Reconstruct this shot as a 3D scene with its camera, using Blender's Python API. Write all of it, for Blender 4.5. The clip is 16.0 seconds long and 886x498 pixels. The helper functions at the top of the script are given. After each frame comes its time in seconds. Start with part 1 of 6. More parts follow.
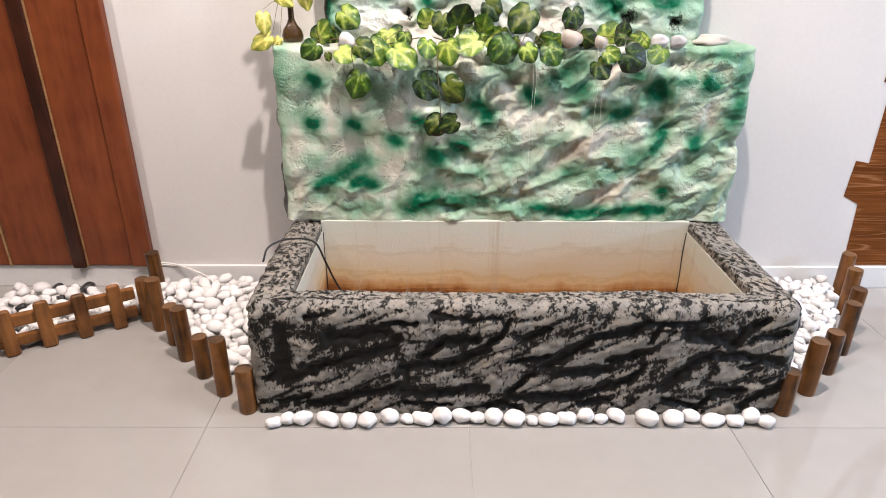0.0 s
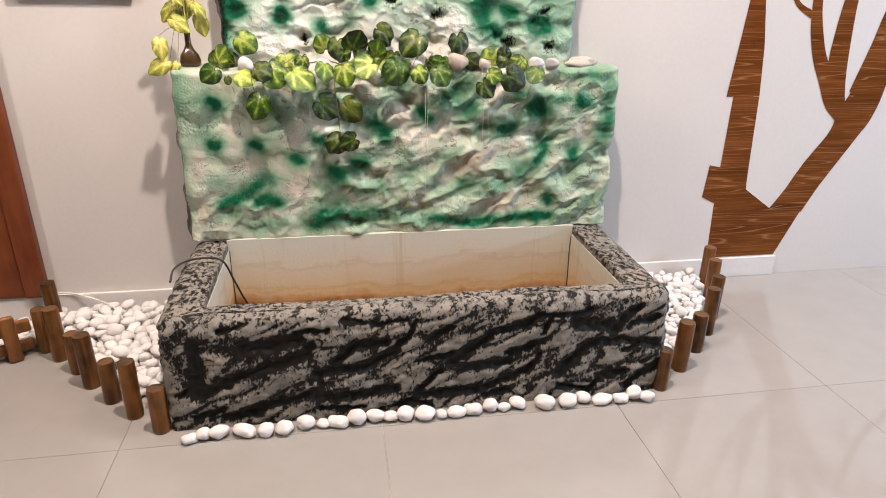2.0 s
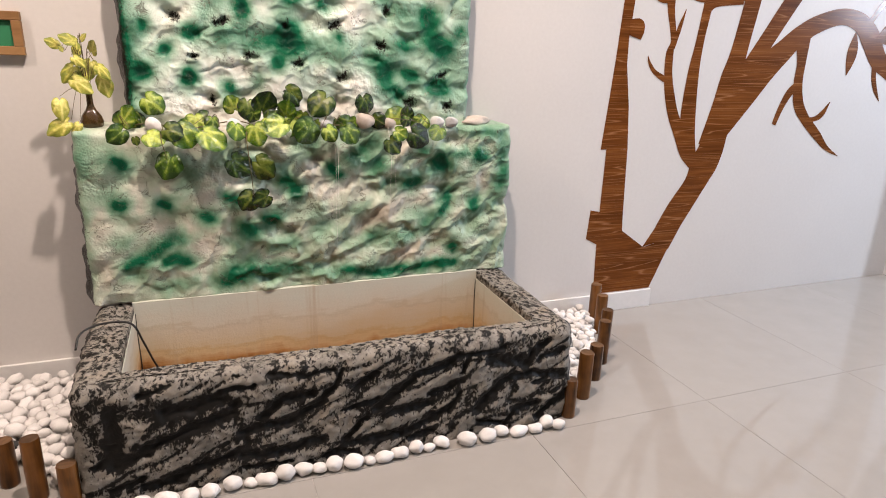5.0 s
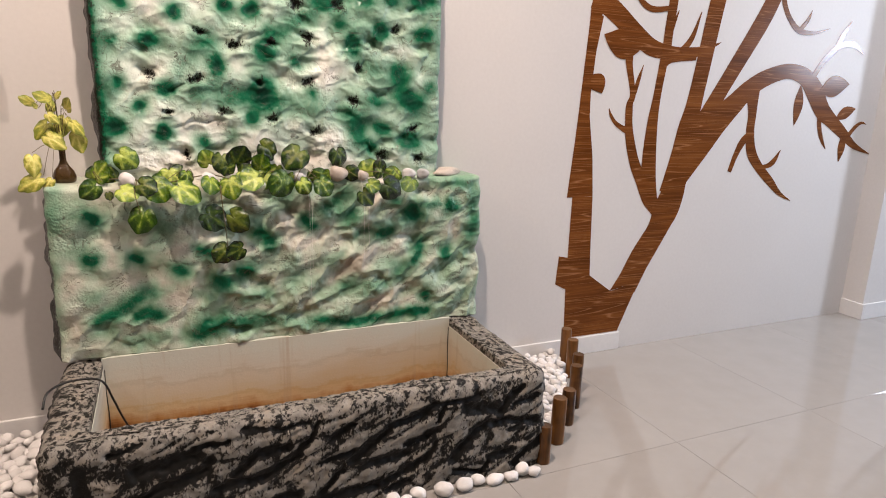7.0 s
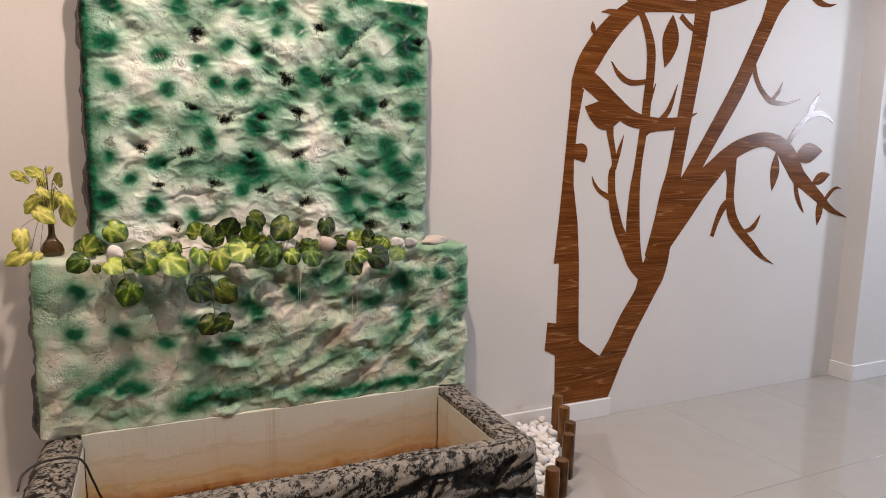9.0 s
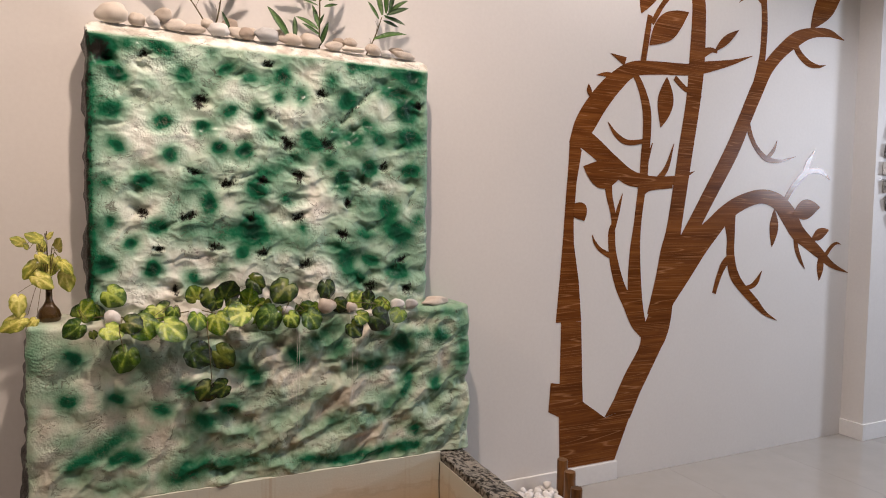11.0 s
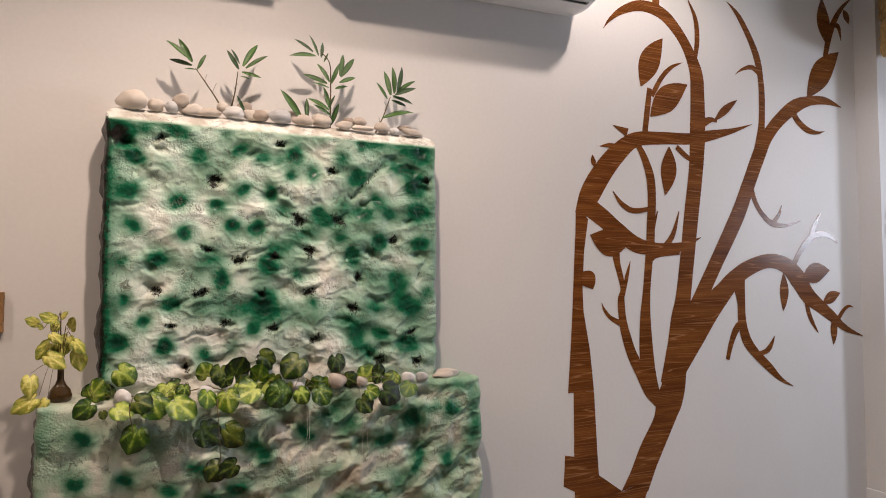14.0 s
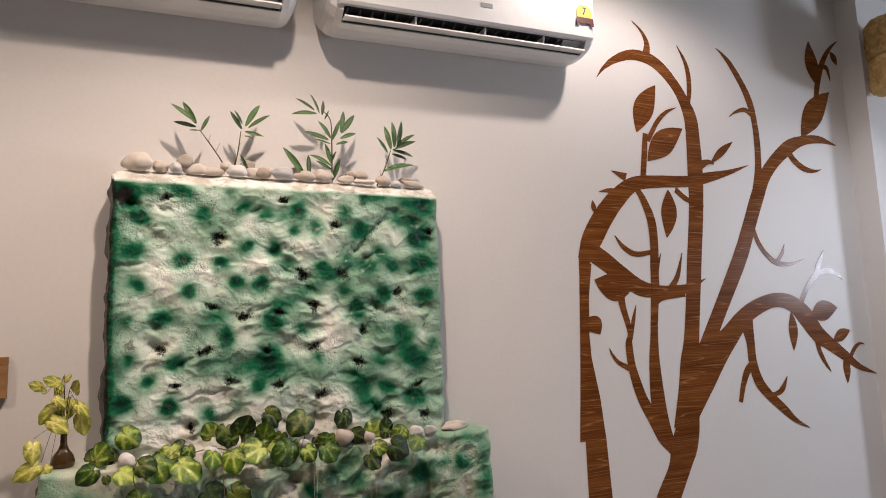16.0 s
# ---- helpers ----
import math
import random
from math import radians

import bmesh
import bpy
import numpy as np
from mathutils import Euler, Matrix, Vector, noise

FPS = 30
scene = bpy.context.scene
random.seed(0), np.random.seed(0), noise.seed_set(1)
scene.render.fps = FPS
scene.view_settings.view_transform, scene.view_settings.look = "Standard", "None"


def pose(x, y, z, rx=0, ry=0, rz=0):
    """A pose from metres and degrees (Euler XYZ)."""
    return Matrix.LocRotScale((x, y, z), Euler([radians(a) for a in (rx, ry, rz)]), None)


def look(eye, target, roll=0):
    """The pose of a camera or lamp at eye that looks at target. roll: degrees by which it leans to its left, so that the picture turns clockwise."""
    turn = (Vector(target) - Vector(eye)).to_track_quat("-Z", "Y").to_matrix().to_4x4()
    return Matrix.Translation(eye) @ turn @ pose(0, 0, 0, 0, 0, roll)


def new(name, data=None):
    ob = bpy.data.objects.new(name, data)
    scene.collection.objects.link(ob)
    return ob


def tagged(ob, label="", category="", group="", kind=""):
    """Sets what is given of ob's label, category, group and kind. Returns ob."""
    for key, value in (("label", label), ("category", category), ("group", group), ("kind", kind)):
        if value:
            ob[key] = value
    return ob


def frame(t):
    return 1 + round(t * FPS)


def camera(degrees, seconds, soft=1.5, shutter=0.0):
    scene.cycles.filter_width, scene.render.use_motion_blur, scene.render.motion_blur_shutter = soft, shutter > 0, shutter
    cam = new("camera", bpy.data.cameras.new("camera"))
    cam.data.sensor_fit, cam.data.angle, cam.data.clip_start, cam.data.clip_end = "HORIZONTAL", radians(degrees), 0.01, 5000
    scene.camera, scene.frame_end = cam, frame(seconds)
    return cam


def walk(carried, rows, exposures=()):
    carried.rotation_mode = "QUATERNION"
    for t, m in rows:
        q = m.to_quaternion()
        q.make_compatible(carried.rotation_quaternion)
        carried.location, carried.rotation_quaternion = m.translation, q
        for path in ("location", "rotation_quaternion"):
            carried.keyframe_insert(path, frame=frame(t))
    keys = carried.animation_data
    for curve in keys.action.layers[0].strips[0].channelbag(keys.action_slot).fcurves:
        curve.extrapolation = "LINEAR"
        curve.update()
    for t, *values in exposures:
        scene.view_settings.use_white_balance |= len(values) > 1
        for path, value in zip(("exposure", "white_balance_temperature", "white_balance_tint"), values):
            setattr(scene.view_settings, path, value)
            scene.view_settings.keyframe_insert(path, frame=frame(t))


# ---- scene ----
cam = camera(69.7, 16.0, soft=1.0)
PATH = [
    (0, (-0.068, -1.857, 0.974), (-0.057, -0.036, 0.147), 0.3),
    (0.5, (-0.023, -1.937, 0.971), (0.017, -0.093, 0.198), 1.0),
    (1, (0.009, -1.976, 0.974), (0.142, -0.105, 0.278), 0.2),
    (1.5, (-0.022, -1.977, 0.982), (0.204, -0.118, 0.28), -0.3),
    (2, (-0.075, -1.965, 0.984), (0.236, -0.142, 0.223), 0.9),
    (2.5, (-0.115, -1.973, 0.978), (0.304, -0.172, 0.216), 1.9),
    (3, (-0.148, -1.98, 0.985), (0.363, -0.196, 0.24), 1.9),
    (3.5, (-0.164, -1.989, 0.987), (0.421, -0.213, 0.276), 2.4),
    (4, (-0.174, -2.0, 0.994), (0.442, -0.219, 0.324), 2.2),
    (6.5, (-0.209, -2.035, 1.019), (0.57, -0.264, 0.512), 1.9),
    (7, (-0.214, -2.037, 1.03), (0.575, -0.261, 0.561), 1.8),
    (7.5, (-0.215, -2.046, 1.033), (0.595, -0.266, 0.613), 1.5),
    (8, (-0.222, -2.049, 1.038), (0.579, -0.252, 0.675), 1.3),
    (8.5, (-0.219, -2.047, 1.043), (0.605, -0.252, 0.726), 1.3),
    (11, (-0.214, -2.03, 1.067), (0.623, -0.217, 0.963), 0.9),
    (11.5, (-0.214, -2.037, 1.088), (0.63, -0.225, 1.019), 0.9),
    (12, (-0.214, -2.044, 1.082), (0.612, -0.223, 1.057), 0.4),
    (12.5, (-0.221, -2.035, 1.092), (0.612, -0.216, 1.103), 0.4),
    (13, (-0.223, -2.033, 1.094), (0.609, -0.215, 1.13), 0.1),
    (13.5, (-0.222, -2.037, 1.093), (0.603, -0.217, 1.165), 0.1),
    (14, (-0.223, -2.04, 1.094), (0.59, -0.215, 1.189), -0.0),
    (14.5, (-0.223, -2.04, 1.093), (0.596, -0.22, 1.216), -0.5),
    (15, (-0.224, -2.035, 1.095), (0.588, -0.213, 1.236), -0.7),
    (15.5, (-0.226, -2.037, 1.094), (0.575, -0.215, 1.296), -1.4),
    (16, (-0.224, -2.041, 1.093), (0.576, -0.225, 1.345), -1.9),
]
walk(cam, [(t, look(eye, target, roll)) for t, eye, target, roll in PATH],
     exposures=[(0, 0.33, 6050, 13), (1, 0.21, 6500, 15), (2, 0.12, 6550, 16), (4, 0.01, 6650, 16), (7, -0.26, 6800, 17), (8.5, -0.49, 6900, 18), (11, -0.72, 7000, 18), (12.5, -0.87, 7050, 18), (16, -0.86, 6850, 17)])

# ---- world and lights ----
CEIL = 2.72
world = bpy.data.worlds.new("world")
scene.world = world
world.use_nodes = True
world.node_tree.nodes["Background"].inputs[0].default_value = (0.55, 0.7, 1.0, 1)
world.node_tree.nodes["Background"].inputs[1].default_value = 0.6


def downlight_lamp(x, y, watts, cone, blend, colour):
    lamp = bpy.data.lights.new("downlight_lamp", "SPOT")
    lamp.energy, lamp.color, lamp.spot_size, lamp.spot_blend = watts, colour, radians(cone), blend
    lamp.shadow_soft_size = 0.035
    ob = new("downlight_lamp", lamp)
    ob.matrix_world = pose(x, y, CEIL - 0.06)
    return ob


# All unseen: first four placed from shadows and wall pools, last three added fill.
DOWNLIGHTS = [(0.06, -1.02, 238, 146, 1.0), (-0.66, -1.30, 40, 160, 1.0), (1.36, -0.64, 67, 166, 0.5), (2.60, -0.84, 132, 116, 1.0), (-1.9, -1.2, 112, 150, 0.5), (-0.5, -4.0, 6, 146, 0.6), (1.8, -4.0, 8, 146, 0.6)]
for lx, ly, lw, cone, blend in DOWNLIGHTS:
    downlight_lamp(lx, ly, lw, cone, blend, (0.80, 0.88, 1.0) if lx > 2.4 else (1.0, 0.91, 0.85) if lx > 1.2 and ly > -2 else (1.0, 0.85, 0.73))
sky_light = bpy.data.lights.new("window_light", "AREA")
sky_light.shape, sky_light.size, sky_light.size_y = "RECTANGLE", 0.55, 0.55
sky_light.energy, sky_light.color = 125, (0.68, 0.82, 1.0)
new("window_light", sky_light).matrix_world = look((5.46, -2.0, 1.6), (0, -2.0, 1.6))


# ---- materials ----
def material(name, rough=0.5, metal=0.0, spec=0.5):
    m = bpy.data.materials.new(name)
    m.use_nodes = True
    b = m.node_tree.nodes["Principled BSDF"]
    b.inputs["Roughness"].default_value, b.inputs["Metallic"].default_value = rough, metal
    b.inputs["Specular IOR Level"].default_value = spec
    return m, m.node_tree.nodes, m.node_tree.links, b


def noise_node(nodes, links, scale, detail=4.0, rough=0.6, coords="Object", stretch=(1, 1, 1), distort=0.0):
    tc, mp, nz = nodes.new("ShaderNodeTexCoord"), nodes.new("ShaderNodeMapping"), nodes.new("ShaderNodeTexNoise")
    mp.inputs["Scale"].default_value = stretch
    nz.inputs["Scale"].default_value, nz.inputs["Detail"].default_value = scale, detail
    nz.inputs["Roughness"].default_value, nz.inputs["Distortion"].default_value = rough, distort
    links.new(tc.outputs[coords], mp.inputs[0])
    links.new(mp.outputs[0], nz.inputs["Vector"])
    return nz.outputs["Fac"]


def ramp(nodes, links, fac, stops):
    r = nodes.new("ShaderNodeValToRGB")
    el = r.color_ramp.elements
    while len(el) < len(stops):
        el.new(0.5)
    for e, (p, c) in zip(el, stops):
        e.position, e.color = p, (*c, 1)
    links.new(fac, r.inputs[0])
    return r.outputs[0]


def mix(nodes, links, fac, a, b, blend="MIX"):
    n = nodes.new("ShaderNodeMix")
    n.data_type, n.blend_type = "RGBA", blend
    for s, v in ((n.inputs[0], fac), (n.inputs[6], a), (n.inputs[7], b)):
        if isinstance(v, (int, float)):
            s.default_value = v
        elif isinstance(v, tuple):
            s.default_value = (*v, 1)
        else:
            links.new(v, s)
    return n.outputs[2]


def math_node(nodes, links, op, a, b=0.0, c=0.0):
    n = nodes.new("ShaderNodeMath")
    n.operation = op
    for i, v in enumerate((a, b, c)):
        if isinstance(v, (int, float)):
            n.inputs[i].default_value = v
        else:
            links.new(v, n.inputs[i])
    return n.outputs[0]


def bump(nodes, links, b, height, strength=0.3, distance=0.002):
    n = nodes.new("ShaderNodeBump")
    n.inputs["Strength"].default_value, n.inputs["Distance"].default_value = strength, distance
    links.new(height, n.inputs["Height"])
    links.new(n.outputs[0], b.inputs["Normal"])


def speckled(name, c1, c2, scale, rough=0.5, relief=0.2, fine=8.0, spec=0.5, by_object=0.0, coords="Object", stretch=(1, 1, 1)):
    """A surface of two colours, mottled at two scales, with fine relief."""
    m, nodes, links, b = material(name, rough, 0, spec)
    big = noise_node(nodes, links, scale, 5, 0.6, coords, stretch)
    small = noise_node(nodes, links, scale * fine, 4, 0.6, coords, stretch)
    f = math_node(nodes, links, "MULTIPLY_ADD", small, 0.45, math_node(nodes, links, "MULTIPLY", big, 0.6))
    if by_object:
        info = nodes.new("ShaderNodeObjectInfo")
        f = math_node(nodes, links, "MULTIPLY_ADD", info.outputs["Random"], by_object, math_node(nodes, links, "SUBTRACT", f, by_object * 0.5))
    links.new(ramp(nodes, links, f, [(0.35, c1), (0.7, c2)]), b.inputs["Base Color"])
    if relief:
        bump(nodes, links, b, small, relief)
    return m


def paint_attribute(nodes):
    a = nodes.new("ShaderNodeAttribute")
    a.attribute_name = "paint"
    return a


def rock_paint_green(name, pale, deep):
    m, nodes, links, b = material(name, 0.42, 0, 0.12)
    a = paint_attribute(nodes)
    sep = nodes.new("ShaderNodeSeparateColor")
    links.new(a.outputs["Color"], sep.inputs[0])
    n1, n2, n3 = noise_node(nodes, links, 9, 4), noise_node(nodes, links, 70, 7, 0.72, distort=0.5), noise_node(nodes, links, 260, 3, 0.6)
    base = ramp(nodes, links, n1, [(0.34, deep), (0.56, pale)])
    # Third channel: brown plaster tone and the shade painted into hollows.
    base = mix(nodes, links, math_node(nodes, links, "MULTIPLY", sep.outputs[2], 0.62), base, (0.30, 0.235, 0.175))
    g = math_node(nodes, links, "MULTIPLY_ADD", math_node(nodes, links, "SUBTRACT", n2, 0.5), 0.20, sep.outputs[0])
    green = ramp(nodes, links, g, [(0.05, (0.08, 0.44, 0.26)), (0.42, (0.013, 0.260, 0.125)), (0.70, (0.005, 0.13, 0.060)), (0.95, (0.0012, 0.032, 0.017))])
    fac = ramp(nodes, links, g, [(0.04, (0, 0, 0)), (0.30, (0.42, 0.42, 0.42)), (0.74, (1, 1, 1))])
    col = mix(nodes, links, fac, base, green)
    patch = ramp(nodes, links, n1, [(0.48, (0.03, 0.03, 0.03)), (0.66, (1, 1, 1))])
    # Brown specks at the low points of the fine relief noise, in patches.
    brown_specks = ramp(nodes, links, n2, [(0.33, (0.6, 0.6, 0.6)), (0.43, (0, 0, 0))])
    col = mix(nodes, links, math_node(nodes, links, "MULTIPLY", brown_specks, patch), col, (0.22, 0.18, 0.135))
    vein = noise_node(nodes, links, 13, 5, 0.62, stretch=(0.8, 1, 1.25), distort=1.1)
    crack = ramp(nodes, links, vein, [(0.482, (0, 0, 0)), (0.495, (0.8, 0.8, 0.8)), (0.508, (0, 0, 0))])
    crack = math_node(nodes, links, "MULTIPLY", crack, ramp(nodes, links, noise_node(nodes, links, 17, 3), [(0.46, (0, 0, 0)), (0.58, (1, 1, 1))]))
    col = mix(nodes, links, crack, col, (0.10, 0.082, 0.062))
    hatch = noise_node(nodes, links, 95, 4, 0.7, stretch=(1.4, 1, 0.7), distort=0.6)
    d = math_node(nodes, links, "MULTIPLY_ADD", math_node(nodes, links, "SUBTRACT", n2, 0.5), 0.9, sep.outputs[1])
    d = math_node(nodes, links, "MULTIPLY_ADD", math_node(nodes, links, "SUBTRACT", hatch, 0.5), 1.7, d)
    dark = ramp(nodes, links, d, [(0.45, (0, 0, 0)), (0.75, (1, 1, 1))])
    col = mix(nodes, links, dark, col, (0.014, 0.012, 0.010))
    links.new(col, b.inputs["Base Color"])
    links.new(math_node(nodes, links, "MULTIPLY_ADD", n2, 0.5, 0.12), b.inputs["Roughness"])
    grain = nodes.new("ShaderNodeTexVoronoi")
    grain.inputs["Scale"].default_value = 170
    tc = nodes.new("ShaderNodeTexCoord")
    links.new(tc.outputs["Object"], grain.inputs["Vector"])
    b.inputs["Coat Weight"].default_value, b.inputs["Coat Roughness"].default_value = 0.12, 0.2
    grit = math_node(nodes, links, "MULTIPLY", math_node(nodes, links, "SUBTRACT", 0.75, grain.outputs["Distance"]), patch)
    n5 = noise_node(nodes, links, 26, 4, 0.55, distort=0.4)
    h = math_node(nodes, links, "MULTIPLY_ADD", grit, 0.6, math_node(nodes, links, "MULTIPLY", n2, 0.3))
    h = math_node(nodes, links, "MULTIPLY_ADD", n5, 1.1, h)
    h = math_node(nodes, links, "MULTIPLY_ADD", crack, -0.5, h)
    bump(nodes, links, b, math_node(nodes, links, "MULTIPLY_ADD", n3, 0.10, h), 0.85, 0.0046)
    return m


def rock_paint_black():
    m, nodes, links, b = material("dry_brushed_black_rock", 0.5, 0, 0.2)
    a = paint_attribute(nodes)
    sep = nodes.new("ShaderNodeSeparateColor")
    links.new(a.outputs["Color"], sep.inputs[0])
    n1 = noise_node(nodes, links, 85, 8, 0.8, stretch=(1.5, 1.5, 0.75), distort=0.8)
    n2, n3 = noise_node(nodes, links, 14, 4), noise_node(nodes, links, 240, 3)
    g = math_node(nodes, links, "MULTIPLY_ADD", math_node(nodes, links, "SUBTRACT", n1, 0.5), 2.6, sep.outputs[0])
    fac = ramp(nodes, links, g, [(0.39, (0, 0, 0)), (0.49, (1, 1, 1))])
    grey = ramp(nodes, links, n2, [(0.3, (0.155, 0.145, 0.125)), (0.5, (0.255, 0.237, 0.210)), (0.7, (0.295, 0.255, 0.205))])
    fleck = ramp(nodes, links, noise_node(nodes, links, 130, 5, 0.7, stretch=(1.3, 1.3, 0.8)), [(0.56, (0, 0, 0)), (0.68, (0.55, 0.55, 0.55))])
    grey = mix(nodes, links, fleck, grey, (0.46, 0.445, 0.42))
    links.new(mix(nodes, links, fac, grey, (0.008, 0.0072, 0.0062)), b.inputs["Base Color"])
    links.new(math_node(nodes, links, "MULTIPLY_ADD", n1, 0.3, 0.32), b.inputs["Roughness"])
    bump(nodes, links, b, math_node(nodes, links, "MULTIPLY_ADD", n3, 0.4, n1), 0.5, 0.004)
    return m


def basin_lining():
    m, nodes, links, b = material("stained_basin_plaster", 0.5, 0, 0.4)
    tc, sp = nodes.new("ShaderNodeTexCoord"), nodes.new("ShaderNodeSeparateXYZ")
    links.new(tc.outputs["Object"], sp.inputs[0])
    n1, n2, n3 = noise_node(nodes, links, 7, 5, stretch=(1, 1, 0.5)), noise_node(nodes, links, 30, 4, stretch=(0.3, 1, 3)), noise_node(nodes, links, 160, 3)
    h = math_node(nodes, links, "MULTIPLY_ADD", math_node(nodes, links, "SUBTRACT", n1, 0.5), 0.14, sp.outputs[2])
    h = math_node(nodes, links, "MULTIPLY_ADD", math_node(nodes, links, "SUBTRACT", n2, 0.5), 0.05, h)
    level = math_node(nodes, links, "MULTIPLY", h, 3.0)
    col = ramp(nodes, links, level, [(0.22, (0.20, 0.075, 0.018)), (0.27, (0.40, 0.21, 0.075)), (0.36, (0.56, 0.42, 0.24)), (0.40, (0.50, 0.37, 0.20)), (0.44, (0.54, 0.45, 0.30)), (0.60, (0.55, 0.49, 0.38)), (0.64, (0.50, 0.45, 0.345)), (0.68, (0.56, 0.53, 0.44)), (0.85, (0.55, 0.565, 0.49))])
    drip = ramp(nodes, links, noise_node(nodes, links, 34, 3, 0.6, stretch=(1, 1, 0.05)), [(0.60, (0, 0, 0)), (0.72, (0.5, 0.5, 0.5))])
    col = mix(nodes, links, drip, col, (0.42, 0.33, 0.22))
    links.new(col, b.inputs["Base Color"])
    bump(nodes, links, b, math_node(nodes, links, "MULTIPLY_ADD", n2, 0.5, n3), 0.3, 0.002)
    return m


def laminate():
    m, nodes, links, b = material("wood_laminate", 0.2, 0, 0.09)
    n1 = noise_node(nodes, links, 7, 4, 0.6, stretch=(0.35, 1, 3.5), distort=0.6)
    n2 = noise_node(nodes, links, 30, 5, 0.65, stretch=(0.12, 1, 5), distort=0.8)
    n3 = noise_node(nodes, links, 8, 1, 0.4, stretch=(0.09, 1, 3.0))
    f = math_node(nodes, links, "MULTIPLY_ADD", n2, 0.4, math_node(nodes, links, "MULTIPLY", n1, 0.6))
    wood = ramp(nodes, links, f, [(0.36, (0.086, 0.0255, 0.006)), (0.50, (0.146, 0.046, 0.0112)), (0.64, (0.225, 0.077, 0.0185))])
    line = ramp(nodes, links, n3, [(0.380, (0, 0, 0)), (0.387, (1, 1, 1)), (0.394, (0, 0, 0)), (0.455, (0, 0, 0)), (0.461, (1, 1, 1)), (0.467, (0, 0, 0)), (0.528, (0, 0, 0)), (0.534, (1, 1, 1)), (0.540, (0, 0, 0)), (0.610, (0, 0, 0)), (0.617, (1, 1, 1)), (0.624, (0, 0, 0))])
    links.new(mix(nodes, links, math_node(nodes, links, "MULTIPLY", line, 0.6), wood, (0.42, 0.20, 0.085)), b.inputs["Base Color"])
    bump(nodes, links, b, n2, 0.05, 0.001)
    return m


def stained_wood(name, dark, light, rough=0.4, along=2, by_object=0.0):
    m, nodes, links, b = material(name, rough, 0, 0.28)
    s = [1.0, 1.0, 1.0]
    s[along] = 0.12
    n1, n2 = noise_node(nodes, links, 40, 5, 0.6, stretch=tuple(s), distort=0.5), noise_node(nodes, links, 8, 3)
    f = math_node(nodes, links, "MULTIPLY_ADD", n2, 0.5, math_node(nodes, links, "MULTIPLY", n1, 0.5))
    if by_object:
        info = nodes.new("ShaderNodeObjectInfo")
        f = math_node(nodes, links, "MULTIPLY_ADD", math_node(nodes, links, "SUBTRACT", info.outputs["Random"], 0.5), by_object, f)
    links.new(ramp(nodes, links, f, [(0.34, dark), (0.66, light)]), b.inputs["Base Color"])
    bump(nodes, links, b, n1, 0.25, 0.001)
    return m


def leaf_material(name, rib, blade_colour, edge, rough=0.3, mottle=0.9):
    m, nodes, links, b = material(name, rough, 0, 0.5)
    a = paint_attribute(nodes)
    sep = nodes.new("ShaderNodeSeparateColor")
    links.new(a.outputs["Color"], sep.inputs[0])
    info = nodes.new("ShaderNodeObjectInfo")
    n1 = noise_node(nodes, links, 6.5, 4, 0.6, distort=0.5)
    f = math_node(nodes, links, "MULTIPLY_ADD", math_node(nodes, links, "SUBTRACT", n1, 0.5), mottle, sep.outputs[0])
    f = math_node(nodes, links, "MULTIPLY_ADD", math_node(nodes, links, "SUBTRACT", info.outputs["Random"], 0.5), 0.5, f)
    links.new(ramp(nodes, links, f, [(0.1, rib), (0.40, blade_colour), (0.80, edge)]), b.inputs["Base Color"])
    links.new(math_node(nodes, links, "MULTIPLY_ADD", n1, 0.2, rough - 0.1), b.inputs["Roughness"])
    bump(nodes, links, b, n1, 0.7, 0.006)
    return m


def plain(name, colour, rough=0.5, metal=0.0):
    m, nodes, links, b = material(name, rough, metal)
    n = noise_node(nodes, links, 40, 3)
    dim = tuple(c * 0.88 for c in colour)
    links.new(ramp(nodes, links, n, [(0.3, dim), (0.7, colour)]), b.inputs["Base Color"])
    return m


def glowing(name, colour, strength):
    m, nodes, links, b = material(name)
    b.inputs["Emission Color"].default_value, b.inputs["Emission Strength"].default_value = (*colour, 1), strength
    return m


WALL = speckled("white_wall_paint", (0.64, 0.617, 0.594), (0.695, 0.672, 0.65), 1.3, 0.55, 0.05, 60, 0.3)
# Ceiling is out of view; dimmed below true white to reduce bounce light.
CEILING = speckled("dimmed_white_ceiling_paint", (0.52, 0.51, 0.49), (0.57, 0.56, 0.54), 1.2, 0.8, 0.03, 60, 0.2)
SKIRT = speckled("white_skirting", (0.70, 0.69, 0.68), (0.77, 0.76, 0.75), 3, 0.3, 0.02, 20, 0.5)
# Walls out of view, kept dark to cut the light bounced onto the fountain.
WALL_UNSEEN_DARK = speckled("dark_unseen_wall_paint", (0.14, 0.115, 0.09), (0.18, 0.15, 0.12), 1.3, 0.6, 0.05, 60, 0.3)
TILE = speckled("polished_porcelain", (0.305, 0.288, 0.266), (0.345, 0.327, 0.304), 0.8, 0.055, 0.0, 12, 0.6, 0.15)
GROUT = speckled("grey_grout", (0.42, 0.38, 0.34), (0.52, 0.48, 0.44), 6, 0.9, 0.2)
WHITE_ROCK = rock_paint_green("airbrushed_white_plaster", (0.815, 0.82, 0.765), (0.62, 0.605, 0.54))
BEIGE_ROCK = rock_paint_green("airbrushed_beige_plaster", (0.625, 0.605, 0.52), (0.46, 0.43, 0.35))
BLACK_ROCK = rock_paint_black()
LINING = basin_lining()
LAMINATE = laminate()
DOOR_WOOD = stained_wood("varnished_red_brown_wood", (0.115, 0.028, 0.010), (0.22, 0.060, 0.020), 0.3)
